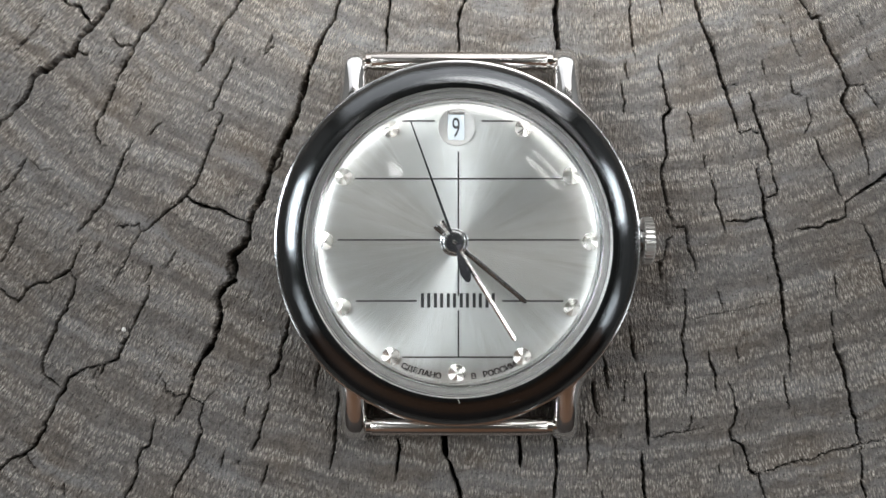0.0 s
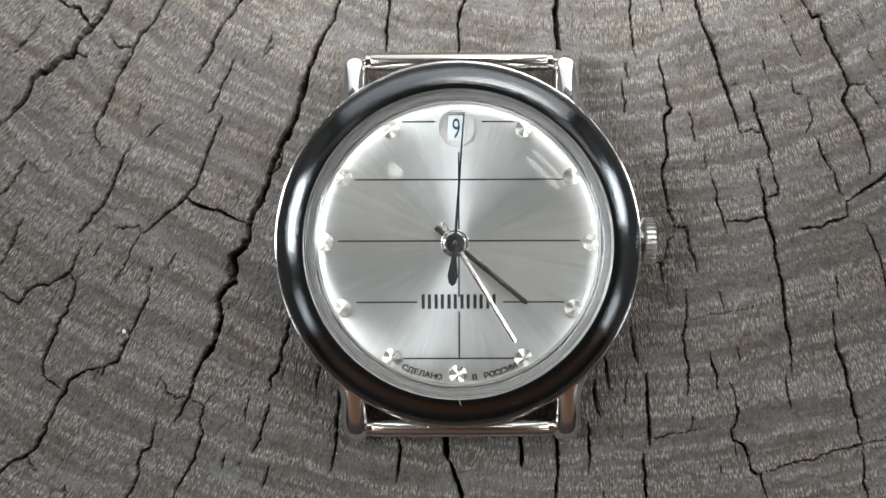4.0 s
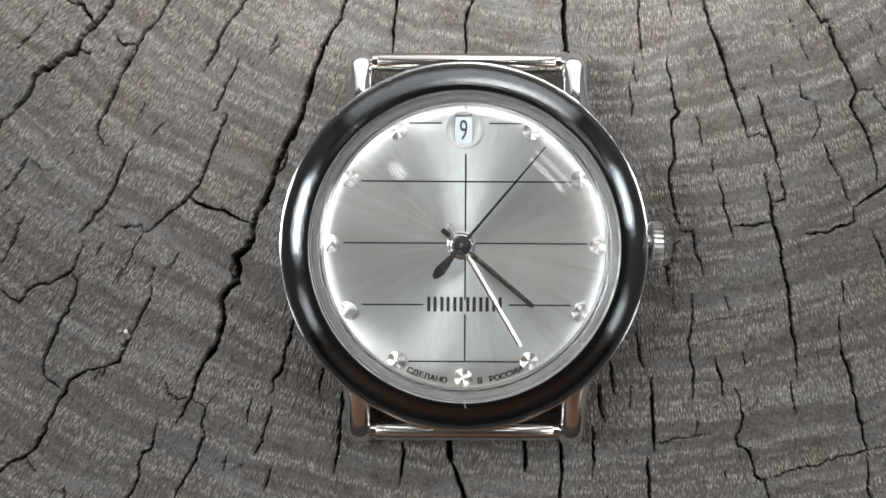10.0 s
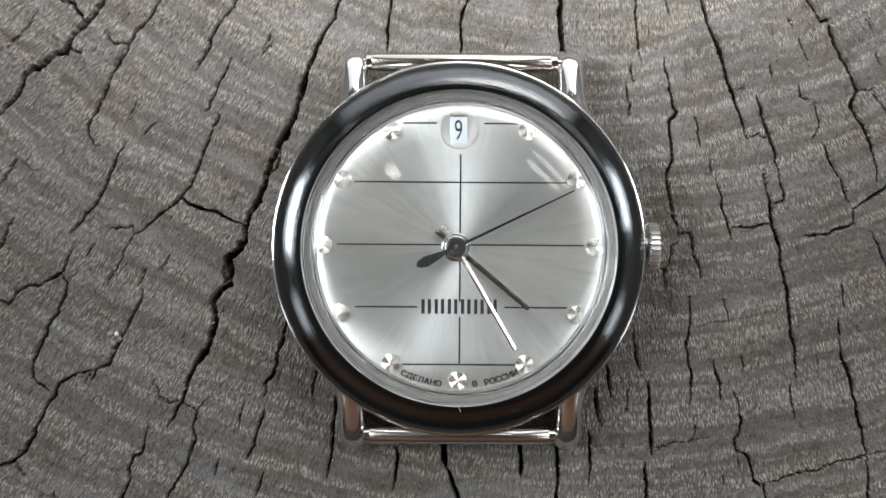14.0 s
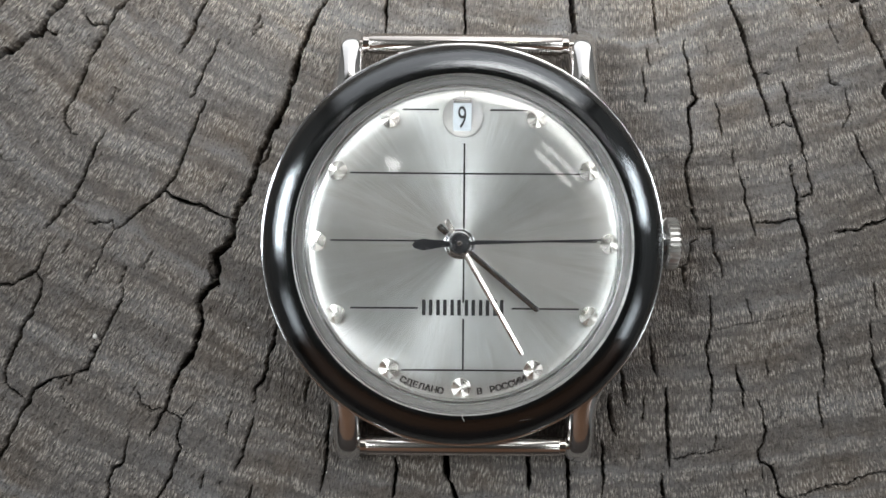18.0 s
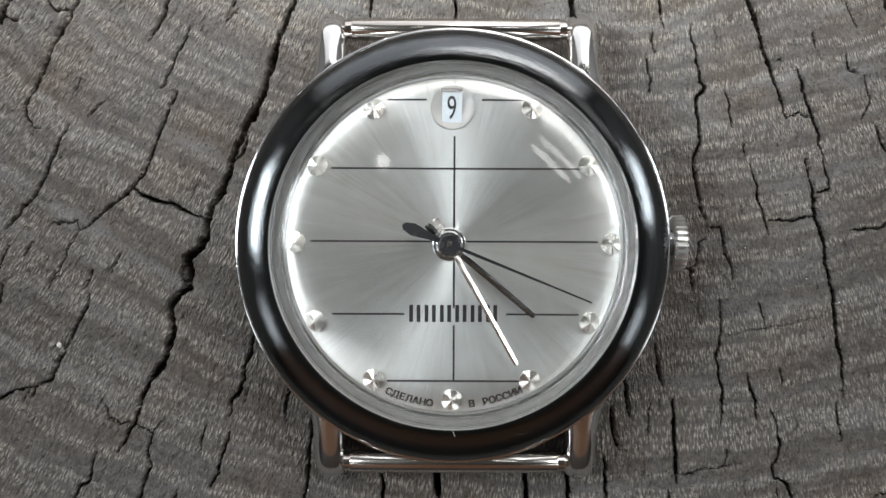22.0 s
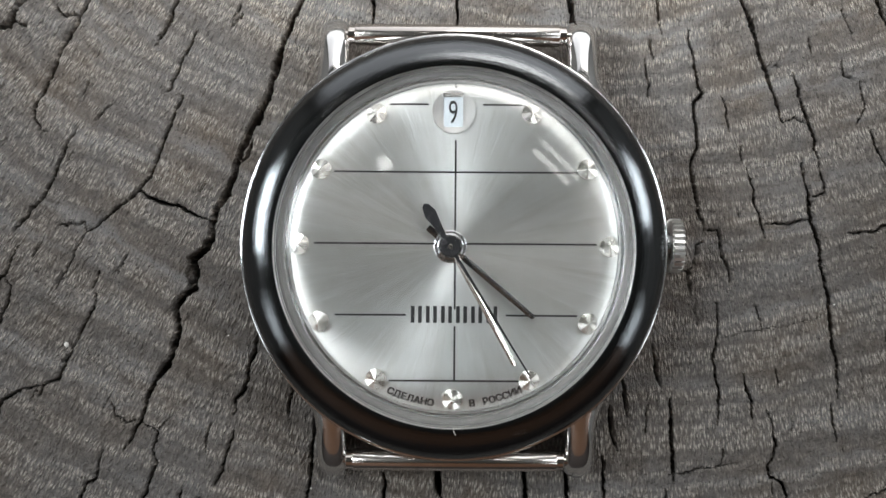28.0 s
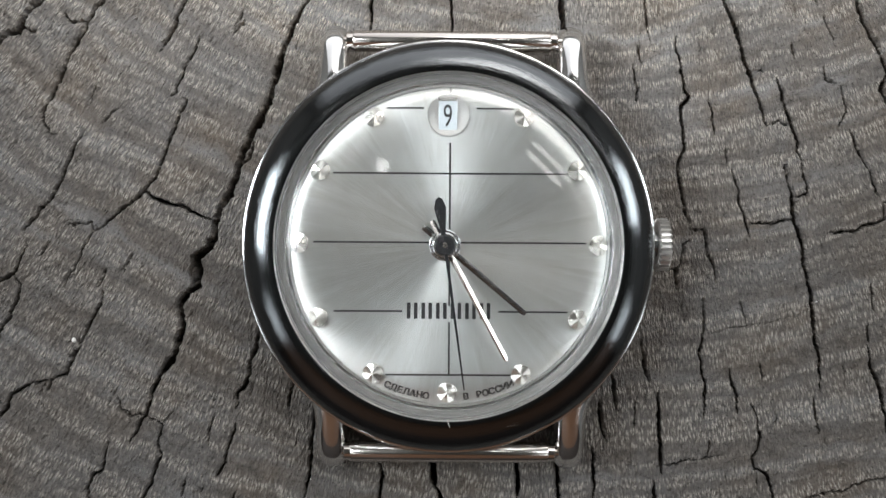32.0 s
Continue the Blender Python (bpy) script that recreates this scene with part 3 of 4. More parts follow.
def make_stump():
    wob = (field(X * 0.09, Y * 0.09, 11) - 0.5) * 5 + (field(X * 0.6, Y * 0.6, 12) - 0.5) * 0.9
    rw = PR + wob
    fibre = field(PR * 1.3, PA * 4.5 + field(X * 0.5, Y * 0.5, 13), 14) * 0.6 + field(PR * 3.0, PA * 8.5, 15) * 0.4
    band = field(rw * 0.42, PA * 0.01, 16)
    Z = (field(X * 0.07, Y * 0.07, 17) - 0.5) * 0.35 + (band - 0.5) * 0.22 + (fibre - 0.5) * (0.16 + 0.2 * band)
    Z += (field(X * 1.7, Y * 1.7, 18) - 0.5) * 0.10
    Z -= DEPTH
    R = 178 + (field(PA * 0.05, PA * 0, 19) - 0.5) * 14
    over = PR > R
    s = np.where(over, R / PR, 1.0)
    V = np.stack([PITH[0] + PX * s, PITH[1] + PY * s, Z - 0.25], -1).reshape(-1, 3) * MM
    ny, nx = X.shape
    idx = np.arange(ny * nx).reshape(ny, nx)
    q = np.stack([idx[:-1, :-1], idx[:-1, 1:], idx[1:, 1:], idx[1:, :-1]], -1).reshape(-1, 4)
    q = q[~over.reshape(-1)[q].all(1)]
    used = np.zeros(len(V), bool)
    used[q] = True
    remap = np.cumsum(used) - 1
    V, q = V[used], remap[q]
    me = bpy.data.meshes.new("cut_face")
    me.vertices.add(len(V))
    me.vertices.foreach_set("co", V.ravel().astype(np.float32))
    me.loops.add(q.size)
    me.loops.foreach_set("vertex_index", q.ravel().astype(np.int32))
    me.polygons.add(len(q))
    me.polygons.foreach_set("loop_start", np.arange(0, q.size, 4, dtype=np.int32))
    me.update(calc_edges=True)
    me.shade_smooth()
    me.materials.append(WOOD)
    stump = tagged(new("tree_stump"), "weathered grey tree stump with a cracked sawn face", "tree stump")
    face = new("cut_face", me)
    face.parent = stump
    tagged(face, "grey-brown end grain with black radial cracks")
    bm = bmesh.new()
    seg, rings = 96, []
    for i, (z, k) in enumerate([(-0.6, 0.985), (-4, 1.0), (-60, 1.0), (-160, 1.02), (-300, 1.06), (-420, 1.14)]):
        ring = []
        for j in range(seg):
            a = 2 * math.pi * j / seg
            rr = 178 * k + 8 * noise.noise((math.cos(a) * 5, math.sin(a) * 5, z * 0.01))
            ring.append(bm.verts.new((PITH[0] + rr * math.cos(a), PITH[1] + rr * math.sin(a), z)))
        rings.append(ring)
    for a, b in zip(rings, rings[1:]):
        for j in range(seg):
            bm.faces.new((a[j], a[(j + 1) % seg], b[(j + 1) % seg], b[j]))
    part("bark", bm, BARK, stump, "dark furrowed bark", 60)


make_stump()


# ---- the wrist watch ----
watch = tagged(new("wrist_watch"), "steel wrist watch without strap, black bezel, silver dial", "watch")
watch.location = (0.1 * MM, -0.5 * MM, 0)
DIAL_Z = 5.2


def make_case():
    prof = curve_points([(15.4, 0.1), (16.5, 0.35), (17.1, 1.1), (17.4, 2.6), (17.5, 4.1), (17.48, 4.5)], 5) + curve_points([(17.38, 4.72), (17.2, 4.75), (16.6, 4.7), (15.2, 4.65)], 3)
    part("case", lathe([(0, 0.05), (15.0, 0.05)] + prof + [(13.9, 4.65), (13.9, 4.5), (0, 4.5)]), STEEL, watch, "polished steel case", 40)
    ring = curve_points([(17.26, 4.74), (17.13, 5.08), (16.82, 5.47), (16.42, 5.80), (16.05, 6.03), (15.68, 6.20), (15.3, 6.32), (14.95, 6.385), (14.7, 6.40), (14.55, 6.36), (14.47, 6.24), (14.44, 6.05), (14.43, 5.6)], 5)
    bm = lathe(ring + [(14.43, 4.66), (17.1, 4.66)], closed=True)
    for f in bm.faces:
        c = f.calc_center_median()
        # steel on the inner lip, put in for the bright reflected line round it
        if math.hypot(c.x, c.y) < 14.53 and c.z > 6.1:
            f.material_index = 1
    bezel = part("bezel", bm, BEZEL, watch, "glossy black convex bezel with fine scratches", 50)
    bezel.data.materials.append(STEEL)


def make_lug(sx, sy):
    """One lug: a tapering rounded bar that bends down to the wood."""
    bm = bmesh.new()
    rows, n = [], 28
    for i in range(19):
        u = i / 18
        y = 12.5 + u * (6.75 if sy > 0 else 6.9)
        top = 4.55 - 0.8 * u - 1.8 * u ** 3
        low = 1.2 - 1.0 * min(1, u * 1.3) + 0.15
        end = math.sqrt(max(0.0, 1 - max(0, (u - 0.74) / 0.26) ** 2))
        half = (1.33 + 0.9 * (1 - u) ** 6) * (0.3 + 0.7 * end)
        mid, hh = (top + low) / 2, (top - low) / 2 * (0.35 + 0.65 * end)
        ring = []
        for j in range(n):
            a = 2 * math.pi * j / n
            c, s = math.cos(a), math.sin(a)
            px = math.copysign(abs(c) ** 0.92, c) * half
            pz = math.copysign(abs(s) ** 0.85, s) * hh
            ring.append(bm.verts.new((sx * (10.26 + px) + 0.28, sy * y, mid + pz)))
        rows.append(ring)
    for a, b in zip(rows, rows[1:]):
        for j in range(n):
            bm.faces.new((a[j], a[(j + 1) % n], b[(j + 1) % n], b[j]))
    bm.faces.new(rows[0])
    bm.faces.new(rows[-1])
    part("lug", bm, LUG_STEEL, watch, "", 50)


def make_bar(y, z):
    """A spring bar: a tube with thinner collars at its ends."""
    bm = lathe([(0, -9.1), (0.72, -9.1), (0.78, -9.04), (0.78, -8.52), (0.88, -8.5), (0.92, -8.44), (0.92, 8.44), (0.88, 8.5), (0.78, 8.52), (0.78, 9.04), (0.72, 9.1), (0, 9.1)], 32)
    bm.transform(pose(0.2, y, z, 0, 90, 0))
    bar = part("spring_bar", bm, BAR_STEEL, watch, "straight steel spring bar between the lugs", 40)
    for s in (-1, 1):
        bm = lathe([(0, -0.6), (0.38, -0.6), (0.38, 0.6), (0, 0.6)], 16)
        bm.transform(pose(0.2 + s * 9.3, y, z, 0, 90, 0))
        part("pin", bm, BAR_STEEL, bar, "", 40)


def make_crown():
    bm = bmesh.new()
    teeth, rows = 28, []
    for x, k in ((17.84, 0.92), (17.92, 1.0), (18.7, 1.0), (18.84, 0.94)):
        ring = []
        for i in range(teeth):
            for d, r in ((0.0, 1.75), (0.08, 2.2), (0.56, 2.26), (0.64, 1.75)):
                a = 2 * math.pi * (i + d) / teeth
                ring.append(bm.verts.new((x, r * k * math.cos(a), r * k * math.sin(a))))
        rows.append(ring)
    n = teeth * 4
    for a, b in zip(rows, rows[1:]):
        for i in range(n):
            bm.faces.new((a[i], a[(i + 1) % n], b[(i + 1) % n], b[i]))
    for ring in (rows[0], rows[-1]):
        bm.faces.new(ring)
    bm.transform(pose(0, 0.28, 3.05))
    crown = part("crown", bm, SATIN, watch, "fluted steel winding crown", 30)
    bm = lathe([(0, 0), (1.1, 0), (1.1, 1.0), (0, 1.0)], 32)
    bm.transform(pose(17.2, 0.28, 3.05, 0, 90, 0))
    # dark steel puts the shade of the gap behind the crown into its colour
    part("stem_tube", bm, DARK_STEEL, crown, "", 30)


def make_crystal():
    outer = [(14.28, 4.82), (14.34, 5.6), (14.34, 6.3)] + curve_points([(14.28, 6.72), (14.06, 7.16), (13.6, 7.58), (12.65, 7.99), (10.5, 8.48), (7.0, 8.98), (3.5, 9.24)], 4) + [(0, 9.32)]
    inner = [(0, 8.1)] + curve_points([(3.5, 8.02), (7.0, 7.76), (10.5, 7.28), (12.3, 6.92), (13.0, 6.65), (13.3, 6.2), (13.4, 5.6), (13.44, 4.8)], 4)
    bm = lathe(outer + inner, 160, closed=True)
    for f in bm.faces:
        c = f.calc_center_median()
        r = math.hypot(c.x, c.y)
        if r > 12.4 and c.z > 6.98:
            f.material_index = 2
        if r > 14.2 or (r > 13.2 and c.z < 6.3):
            f.material_index = 1
    bm.transform(pose(0.03, 0.02, 0))
    crystal = part("crystal", bm, ACRYLIC, watch, "clear domed acrylic crystal", 60)
    crystal.data.materials.append(ACRYLIC_EDGE)
    crystal.data.materials.append(ACRYLIC_SHOULDER)
    crystal.visible_shadow = False
    bm = lathe([(13.32, 4.5), (13.38, 4.74), (13.55, 4.78), (14.4, 4.78), (14.4, 4.6)], closed=True)
    part("tension_ring", bm, REHAUT, watch, "light ring under the crystal's edge", 30)


def dial_z(r):
    """The dial is flat in the middle and falls off towards its edge."""
    return DIAL_Z - 0.33 * (max(0.0, r - 10.0) / 3.3) ** 2


def dial_slope(r):
    return math.degrees(math.atan(2 * 0.33 * max(0.0, r - 10.0) / 3.3 ** 2))


def on_dial(x, y, turn=0.0, lift=0.004):
    """A pose on the dial's surface, leaning with it."""
    r, a = math.hypot(x, y), math.atan2(x, y)
    lean = Matrix.Rotation(-radians(dial_slope(r)), 4, Vector((math.cos(a), -math.sin(a), 0)))
    return Matrix.Translation((x, y, dial_z(r) + lift)) @ lean @ pose(0, 0, 0, 0, 0, turn)


dial = part("dial", lathe([(0, DIAL_Z), (5, DIAL_Z), (10.0, DIAL_Z)] + [(10.0 + 3.3 * i / 14, dial_z(10.0 + 3.3 * i / 14)) for i in range(1, 15)] + [(13.3, 4.52), (0, 4.52)]), DIAL, watch, "silver dial brushed in rays from its middle", 40)


def line(x0, y0, x1, y1, w=0.15):
    """A printed line that lies on the dial."""
    bm = bmesh.new()
    n, ring = 24, []
    d = Vector((x1 - x0, y1 - y0)).normalized()
    for i in range(n + 1):
        x, y = x0 + (x1 - x0) * i / n, y0 + (y1 - y0) * i / n
        z = dial_z(math.hypot(x, y))
        ring.append([bm.verts.new((x - d.y * w / 2 * s, y + d.x * w / 2 * s, z + h)) for s, h in ((-1, 0.004), (-1, 0.02), (1, 0.02), (1, 0.004))])
    for a, b in zip(ring, ring[1:]):
        for i in range(4):
            bm.faces.new((a[i], a[(i + 1) % 4], b[(i + 1) % 4], b[i]))
    bm.faces.new(ring[0])
    bm.faces.new(ring[-1])
    part("dial_line", bm, INK, dial)


def make_marker(x, y, turn):
    """A round applied marker, cut into tilted mirror facets."""
    bm = bmesh.new()
    n, r = 8, 0.83
    for i in range(n):
        # each facet leans its own way
        a0, a1 = 2 * math.pi * i / n, 2 * math.pi * (i + 1) / n
        mid = (a0 + a1) / 2
        lean, way = (0.14, mid + 0.9) if i % 2 else (0.44, 0.28 if math.cos(mid) > 0 else math.pi - 0.28)
        fan = [bm.verts.new((0, 0, 0.4))]
        foot = []
        for s in range(5):
            a = a0 + (a1 - a0) * s / 4
            h = 0.4 - lean * r * math.cos(a - way)
            fan.append(bm.verts.new((r * math.cos(a), r * math.sin(a), max(0.02, h))))
            foot.append(bm.verts.new((r * math.cos(a), r * math.sin(a), 0)))
        bm.faces.new(fan)
        for s in range(4):
            bm.faces.new((fan[s + 1], foot[s], foot[s + 1], fan[s + 2]))
    bm.transform(on_dial(x, y, turn, 0.0))
    part("hour_marker", bm, GOLDEN, dial, "round faceted bright marker")


def letters(text, size, place, name, parent, material, spread=1.0):
    """Flat words; place(i) gives the pose of each character."""
    bm = bmesh.new()
    for i, ch in enumerate(text):
        if ch == " ":
            continue
        cu = bpy.data.curves.new("text", "FONT")
        cu.body, cu.size, cu.align_x = ch, size, "CENTER"
        cu.extrude = 0.008
        ob = bpy.data.objects.new("text", cu)
        shifts = [(0.0, 0.0, 0.0)] if size > 1 else [(-0.035, -0.02, 0.0), (0.035, 0.02, 0.003), (-0.035, 0.02, 0.006), (0.035, -0.02, 0.009)]
        for d in shifts:
            me = bpy.data.meshes.new_from_object(ob)
            me.transform(place(i) @ Matrix.Translation(d))
            bm.from_mesh(me)
            bpy.data.meshes.remove(me)
        bpy.data.objects.remove(ob)
        bpy.data.curves.remove(cu)
    return part(name, bm, material, parent)


def on_arc(first, last, count, radius):
    """Characters upright at the foot of the dial, from one angle to another (degrees from six o'clock, right positive)."""
    def place(i):
        a = first + (last - first) * i / (count - 1)
        return on_dial(radius * math.sin(radians(a)), -radius * math.cos(radians(a)), a, 0.02)
    return place


def make_dial():
    gx = 0.09
    line(gx, 12.75, gx, 13.2)
    line(gx, -4.95, gx, 8.6)
    line(gx, -10.66, gx, -6.3)
    line(-5.2, 11.44, -2.1, 11.44)
    line(2.25, 11.43, 5.4, 11.43)
    line(-9.6, 6.04, 10.05, 6.04)
    line(-11.2, 0.31, 11.4, 0.31)
    line(-9.5, -5.41, -3.8, -5.41)
    line(4.2, -5.41, 9.9, -5.41)
    line(-5.15, -10.66, 5.45, -10.66)
    for i, (x, y) in enumerate([(6.18, 10.72), (10.62, 6.3), (12.42, 0.15), (10.75, -6.0), (6.05, -10.55), (-0.05, -12.1), (-6.2, -10.55), (-10.75, -5.95), (-12.4, 0.2), (-10.65, 6.2), (-6.23, 10.64)]):
        make_marker(x, y, (7 * i) % 19 - 9)
    # the maker's mark, as plain bars
    bm = bmesh.new()
    for i in range(6):
        x = -3.42 + i * 1.21
        box(bm, x, -6.03, DIAL_Z + 0.004, x + 0.3, -4.69, DIAL_Z + 0.024)
        box(bm, x + 0.58, -6.03, DIAL_Z + 0.004, x + 0.88, -4.69, DIAL_Z + 0.024)
    part("maker_mark", bm, INK, dial)
    letters("СДЕЛАНО", 0.78, on_arc(-23.4, -8.2, 7, 12.8), "inscription", dial, INK)
    letters("В РОССИИ", 0.78, on_arc(7.0, 24.6, 8, 12.8), "inscription", dial, INK)
    # the date under a round polished recess
    bm = lathe([(0.0, DIAL_Z + 0.01), (0.85, DIAL_Z + 0.02), (1.3, DIAL_Z + 0.06), (1.64, DIAL_Z + 0.15), (1.74, DIAL_Z + 0.15), (1.78, DIAL_Z - 0.4)], 64)
    bm.transform(pose(-0.07, 10.85, 0))
    part("date_frame", bm, SATIN, dial, "round polished frame of the date", 40)
    bm = box(bmesh.new(), -0.88, 9.66, DIAL_Z - 0.02, 0.66, 12.05, DIAL_Z + 0.09)
    date = part("date_disc", bm, WHITE, dial, "white date disc")
    bm = box(bmesh.new(), -0.92, 12.0, DIAL_Z + 0.01, 0.7, 12.32, DIAL_Z + 0.16)
    part("date_bar", bm, REHAUT, date)
    letters("9", 2.7, lambda i: pose(-0.13, 9.92, DIAL_Z + 0.1) @ Matrix.Diagonal((0.6, 0.97, 1, 1)), "numeral", date, INK)


def hand_mesh(length, tail, w0, w1):
    """A roof-shaped baton hand with a short tail, pointing along +y."""
    bm = bmesh.new()
    ys = [(-tail, w0 * 0.9), (-tail + 0.25, w0), (length - 0.2, w1), (length, w1 * 0.5)]
    rows = [(bm.verts.new((-w / 2, y, 0)), bm.verts.new((0, y, 0.09)), bm.verts.new((w / 2, y, 0))) for y, w in ys]
    for a, b in zip(rows, rows[1:]):
        for i in (0, 1):
            bm.faces.new((a[i], a[i + 1], b[i + 1], b[i]))
        bm.faces.new((a[2], a[0], b[0], b[2]))
    for r in (rows[0], rows[-1]):
        bm.faces.new(r)
    return bm


HUB = (-0.29, 0.09)
hour_hand = part("hour_hand", hand_mesh(8.75, 2.35, 0.54, 0.44), DARK_STEEL, watch, "slim dark steel hour hand")
minute_hand = part("minute_hand", hand_mesh(10.75, 2.3, 0.48, 0.38), BAR_STEEL, watch, "slim bright steel minute hand")
second_hand = part("second_hand", prism([(-0.14, 0), (-0.06, 11.9), (0.06, 11.9), (0.14, 0), (0.16, -0.8), (0.5, -3.05), (0.3, -3.75), (0.0, -3.98), (-0.3, -3.75), (-0.5, -3.05), (-0.16, -0.8)], 0, 0.06), HAND_BLACK, watch, "thin black seconds hand with an arrow tail")
for owner, r0, r1, mat in ((hour_hand, 0.75, 1.32, STEEL), (minute_hand, 0.5, 1.05, STEEL), (second_hand, 0.22, 0.82, HAND_BLACK)):
    part("hub", lathe([(r0, 0.0), (r1, 0.0), (r1, 0.12), (r1 - 0.1, 0.18), (r0, 0.18)], 48, closed=True), mat, owner, "", 30)
part("pivot", lathe([(0, 0.22), (0.16, 0.22), (0.24, 0.14), (0.24, -0.3), (0, -0.3)], 24), BAR_STEEL, second_hand, "", 30)

make_case()
for sx in (-1, 1):
    for sy in (-1, 1):
        make_lug(sx, sy)
make_bar(17.72, 2.4)
make_bar(-17.78, 2.4)
make_crown()
make_crystal()
make_dial()


# small flecks: pale chips in the cracks, a nick and dust on the bezel, dust on a bar
FLECK = plain_material("pale_flecks", (0.62, 0.60, 0.56), (0.75, 0.73, 0.70), 3.0, 0.6)


def fleck(bm, x, y, z, size, seed):
    rng = random.Random(seed)
    res = bmesh.ops.create_icosphere(bm, subdivisions=1, radius=size, matrix=Matrix.Translation((x, y, z)))
    for v in res["verts"]:
        v.co += Vector((rng.uniform(-1, 1), rng.uniform(-1, 1), rng.uniform(-1, 1))) * size * 0.3


for i, (x, y, size) in enumerate([(-33.1, -9.1, 0.26), (18.6, 17.6, 0.08), (20.7, 16.1, 0.06), (32.9, -5.2, 0.09), (-19.2, -8.2, 0.07), (24.9, -0.6, 0.06), (30.1, -3.2, 0.06), (-12.0, -21.3, 0.07)]):
    bm = bmesh.new()
    fleck(bm, 0, 0, size * 0.5, size, i)
    chip = part("wood_chip", bm, FLECK, None)
    chip.location = (x * MM, y * MM, -0.1 * MM)
    tagged(chip, "tiny pale chip caught in the weathered wood", "wood chip", "chips on the stump")
bm = bmesh.new()
for i in range(5):
    fleck(bm, 0.05 + 0.05 * i * i * 0.2, -14.42 - 0.13 * i, 6.45 - 0.01 * i, 0.05, 40 + i)
for i in range(4):
    fleck(bm, 5.0 + 0.28 * i, -14.9 + 0.05 * i, 6.36, 0.022, 50 + i)
part("nick", bm, FLECK, watch, "pale nick and dust on the bezel")
bm = bmesh.new()
fleck(bm, -1.95, 17.95, 3.1, 0.09, 60)
part("dust", bm, FLECK, watch, "speck of dust on a spring bar")
bm = bmesh.new()
rng = random.Random(12)
for i, (x, y) in enumerate([(-6.0, 2.6), (-0.8, -13.2), (3.6, 1.9), (7.8, -1.6), (-8.2, -2.4), (9.6, 3.7), (-3.2, -7.4), (5.1, -3.8), (2.0, 7.6), (-9.1, 8.0)]):
    fleck(bm, x, y, dial_z(math.hypot(x, y)) + 0.03, rng.uniform(0.03, 0.055), 70 + i)
part("dust", bm, FLECK, watch, "specks of dust on the dial")

# ---- unseen porch, added to shape the light and what the polished metal reflects ----
def block(name, x0, y0, z0, x1, y1, z1, material, label):
    bm = box(bmesh.new(), x0 * 1000, y0 * 1000, z0 * 1000, x1 * 1000, y1 * 1000, z1 * 1000)
    ob = part(name, bm, material, None, label)
    return tagged(ob, kind="structure")


block("ground", -400, -400, -0.62, 400, 400, -0.42, EARTH, "bare brown earth")
block("wall_south", -1.75, -1.15, -0.42, 1.75, -1.0, 2.3, WARM_BOARD, "unseen orange-brown wall added behind the viewer for reflections")
# dark strip added so that the bezel's lower side reflects black
block("dark_reflection_strip", -1.6, -1.0, -0.42, 1.6, -0.96, 0.5, BOARD, "unseen dark brown strip added low on the wall for reflections")
# dark roof added to block the sky overhead and darken its reflection
block("unseen_roof", -1.75, -1.15, 2.3, 1.75, 1.6, 2.4, ROOF, "unseen dark grey roof added over the stump")
block("wall_north", -1.75, 1.6, -0.42, 1.75, 1.75, 0.12, GREY_BOARD, "unseen grey parapet added under the wide opening")
for x0, x1 in ((-1.75, -1.5), (1.5, 1.75)):
    block("wall_north_pier", x0, 1.6, 0.12, x1, 1.75, 2.3, GREY_BOARD, "unseen grey pier added beside the wide opening")
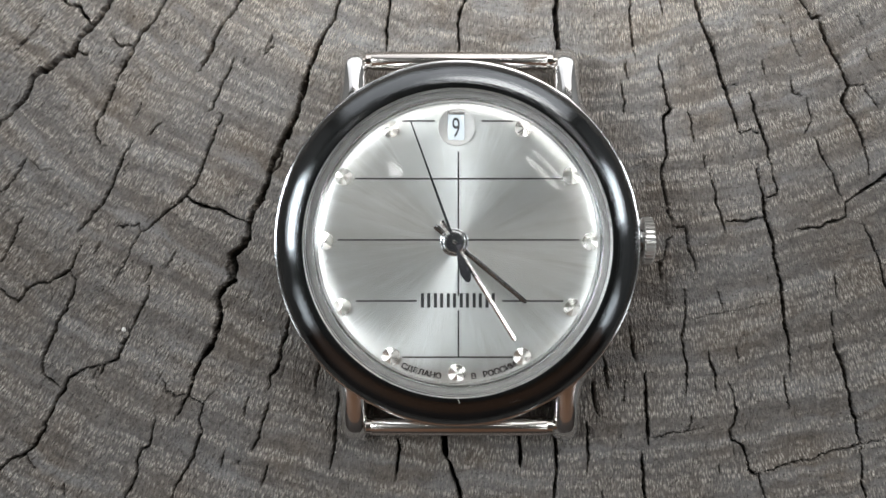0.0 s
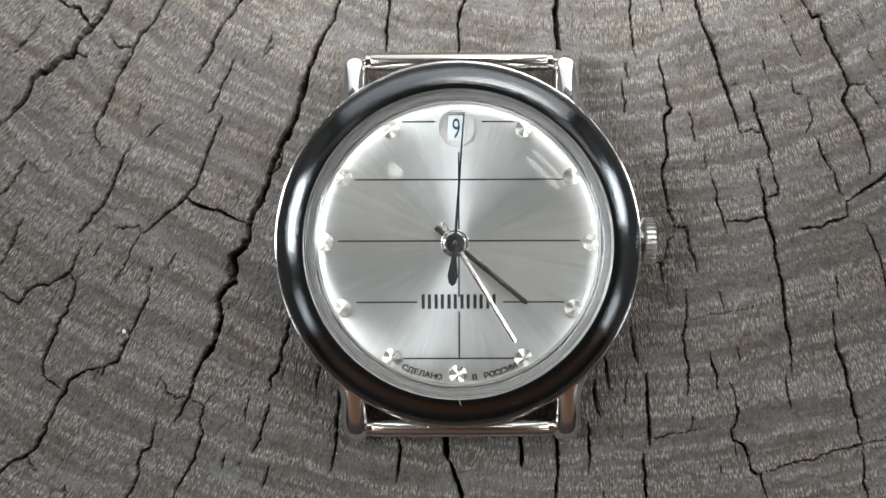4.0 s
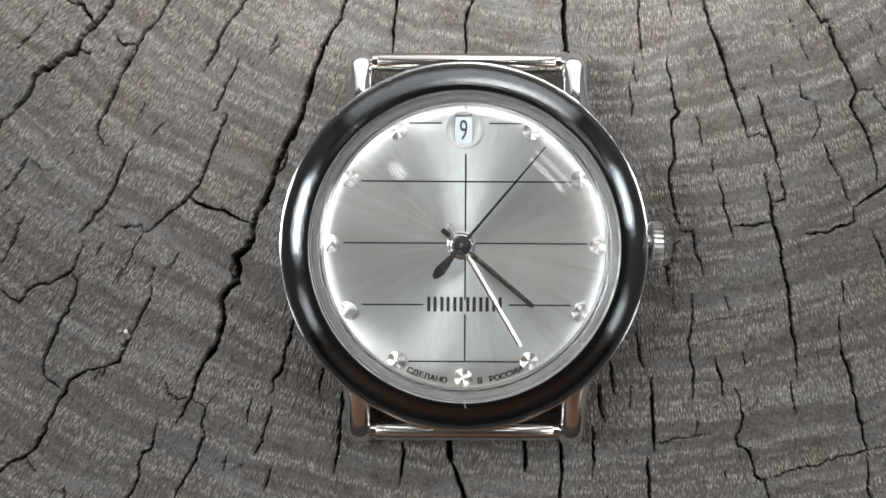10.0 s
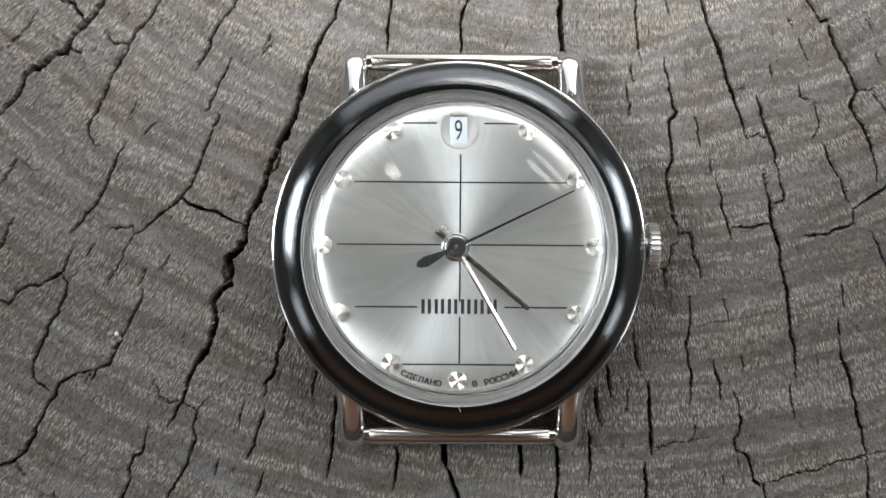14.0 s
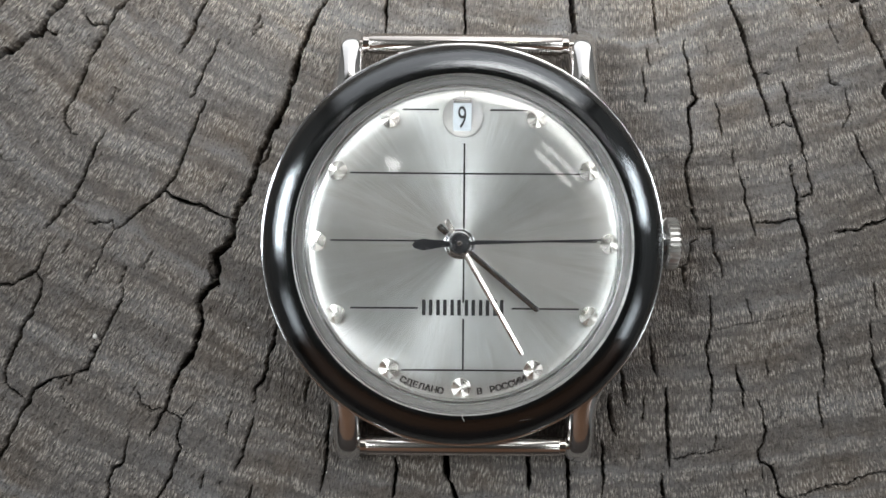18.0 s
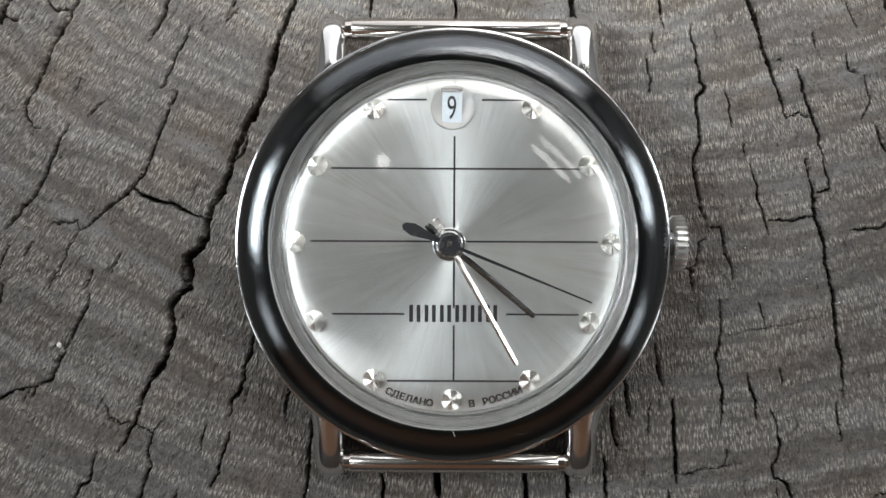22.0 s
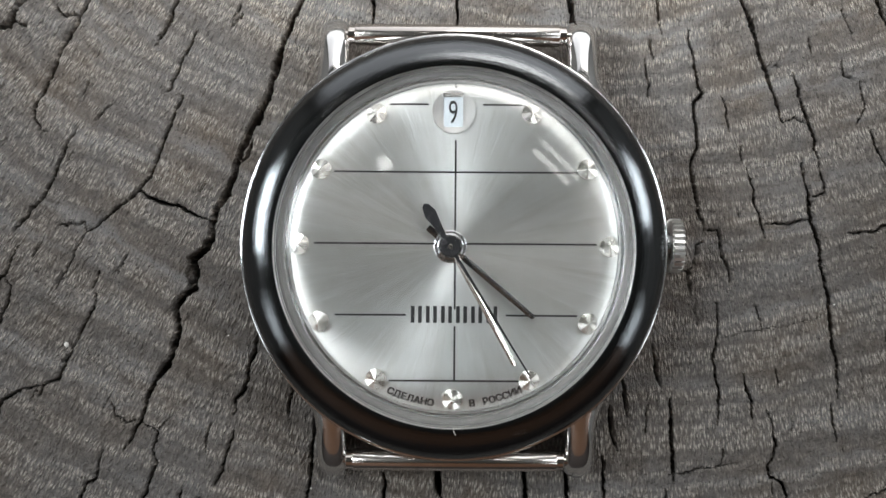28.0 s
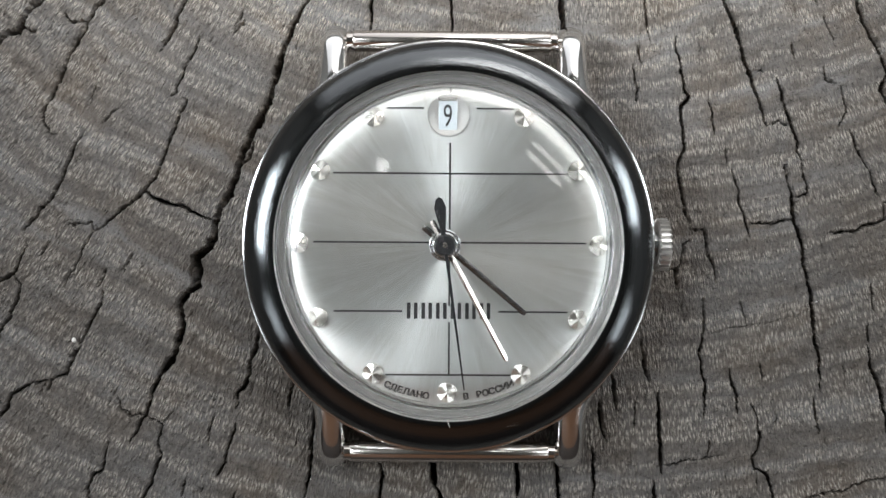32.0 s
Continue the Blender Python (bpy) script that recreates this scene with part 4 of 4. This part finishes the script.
for side, name, low, high, strong in ((-1, "wall_west", -0.04, 0.72, 1.1), (1, "wall_east", 0.2, 0.82, 0.58)):
    x0, x1 = side * 1.6, side * 1.75
    block(name, x0, -1.0, -0.42, x1, 1.6, 0.95, GREY_BOARD, "unseen grey side wall added under its windows")
    block(name + "_top", x0, -1.0, 2.2, x1, 1.6, 2.3, GREY_BOARD, "unseen grey boards added over the windows")
    block(name + "_south", x0, -0.5, 0.95, x1, low, 2.2, GREY_BOARD, "unseen grey boards added between two windows")
    block(name + "_north", x0, high, 0.95, x1, 1.6, 2.2, GREY_BOARD, "unseen grey boards added beside a window")
    for y, width, power in (((low + high) / 2, high - low, (high - low) * WINDOW_LIGHT * strong), (-0.74, 0.44, 0.44 * WINDOW_LIGHT * 0.15)):
        lamp = new("window_daylight", bpy.data.lights.new("window_daylight", "AREA"))
        lamp.data.shape, lamp.data.size, lamp.data.size_y, lamp.data.energy = "RECTANGLE", width, 1.25, power
        lamp.data.color = (0.90, 0.96, 1.0)
        lamp.matrix_world = look((side * 1.72, y, 1.575), (0, y, 1.575))


def make_ceiling_lamp():
    """A small round lamp under the roof, seen only as a bright spot in the crystal."""
    lamp = tagged(new("ceiling_lamp"), "small round lit lamp under the roof", "lamp")
    lamp.location = (-0.54, 0.67, 2.3)
    part("base", lathe([(0, 0), (70, 0), (70, -25), (60, -30), (0, -30)], 48), STEEL, lamp, "", 30)
    part("bowl", lathe([(50, -30), (48, -46), (38, -60), (20, -68), (0, -70)], 48), GLOW, lamp, "lit white glass bowl", 60)


def make_tube_lamp():
    """A short tube lamp under the roof."""
    lamp = tagged(new("tube_lamp"), "short lit tube lamp under the roof", "lamp")
    lamp.location, lamp.rotation_euler = (0.84, 0.68, 2.3), (0, 0, radians(-42))
    part("housing", box(bmesh.new(), -230, -14, -30, 230, 14, 0), GREY_BOARD, lamp)
    bm = lathe([(0, -230), (14, -222), (33, -150), (33, 150), (14, 222), (0, 230)], 24)
    bm.transform(pose(0, 0, -63, 0, 90, 0))
    part("tube", bm, GLOW, lamp, "lit white tube", 40)


make_ceiling_lamp()
make_tube_lamp()


def motions():
    """The hands of the running watch."""
    steps = [i * 0.5 for i in range(65)]
    walk(second_hand, [(t, pose(HUB[0] * MM, HUB[1] * MM, 6.55 * MM, 0, 0, 19.9 - 6.0 * t)) for t in steps])
    walk(minute_hand, [(t, pose(HUB[0] * MM, HUB[1] * MM, 6.2 * MM, 0, 0, -148.4 - 0.1 * t)) for t in steps[::8]])
    walk(hour_hand, [(t, pose(HUB[0] * MM, HUB[1] * MM, 5.85 * MM, 0, 0, -130.0 - 0.1 / 12 * t)) for t in steps[::8]])


motions()
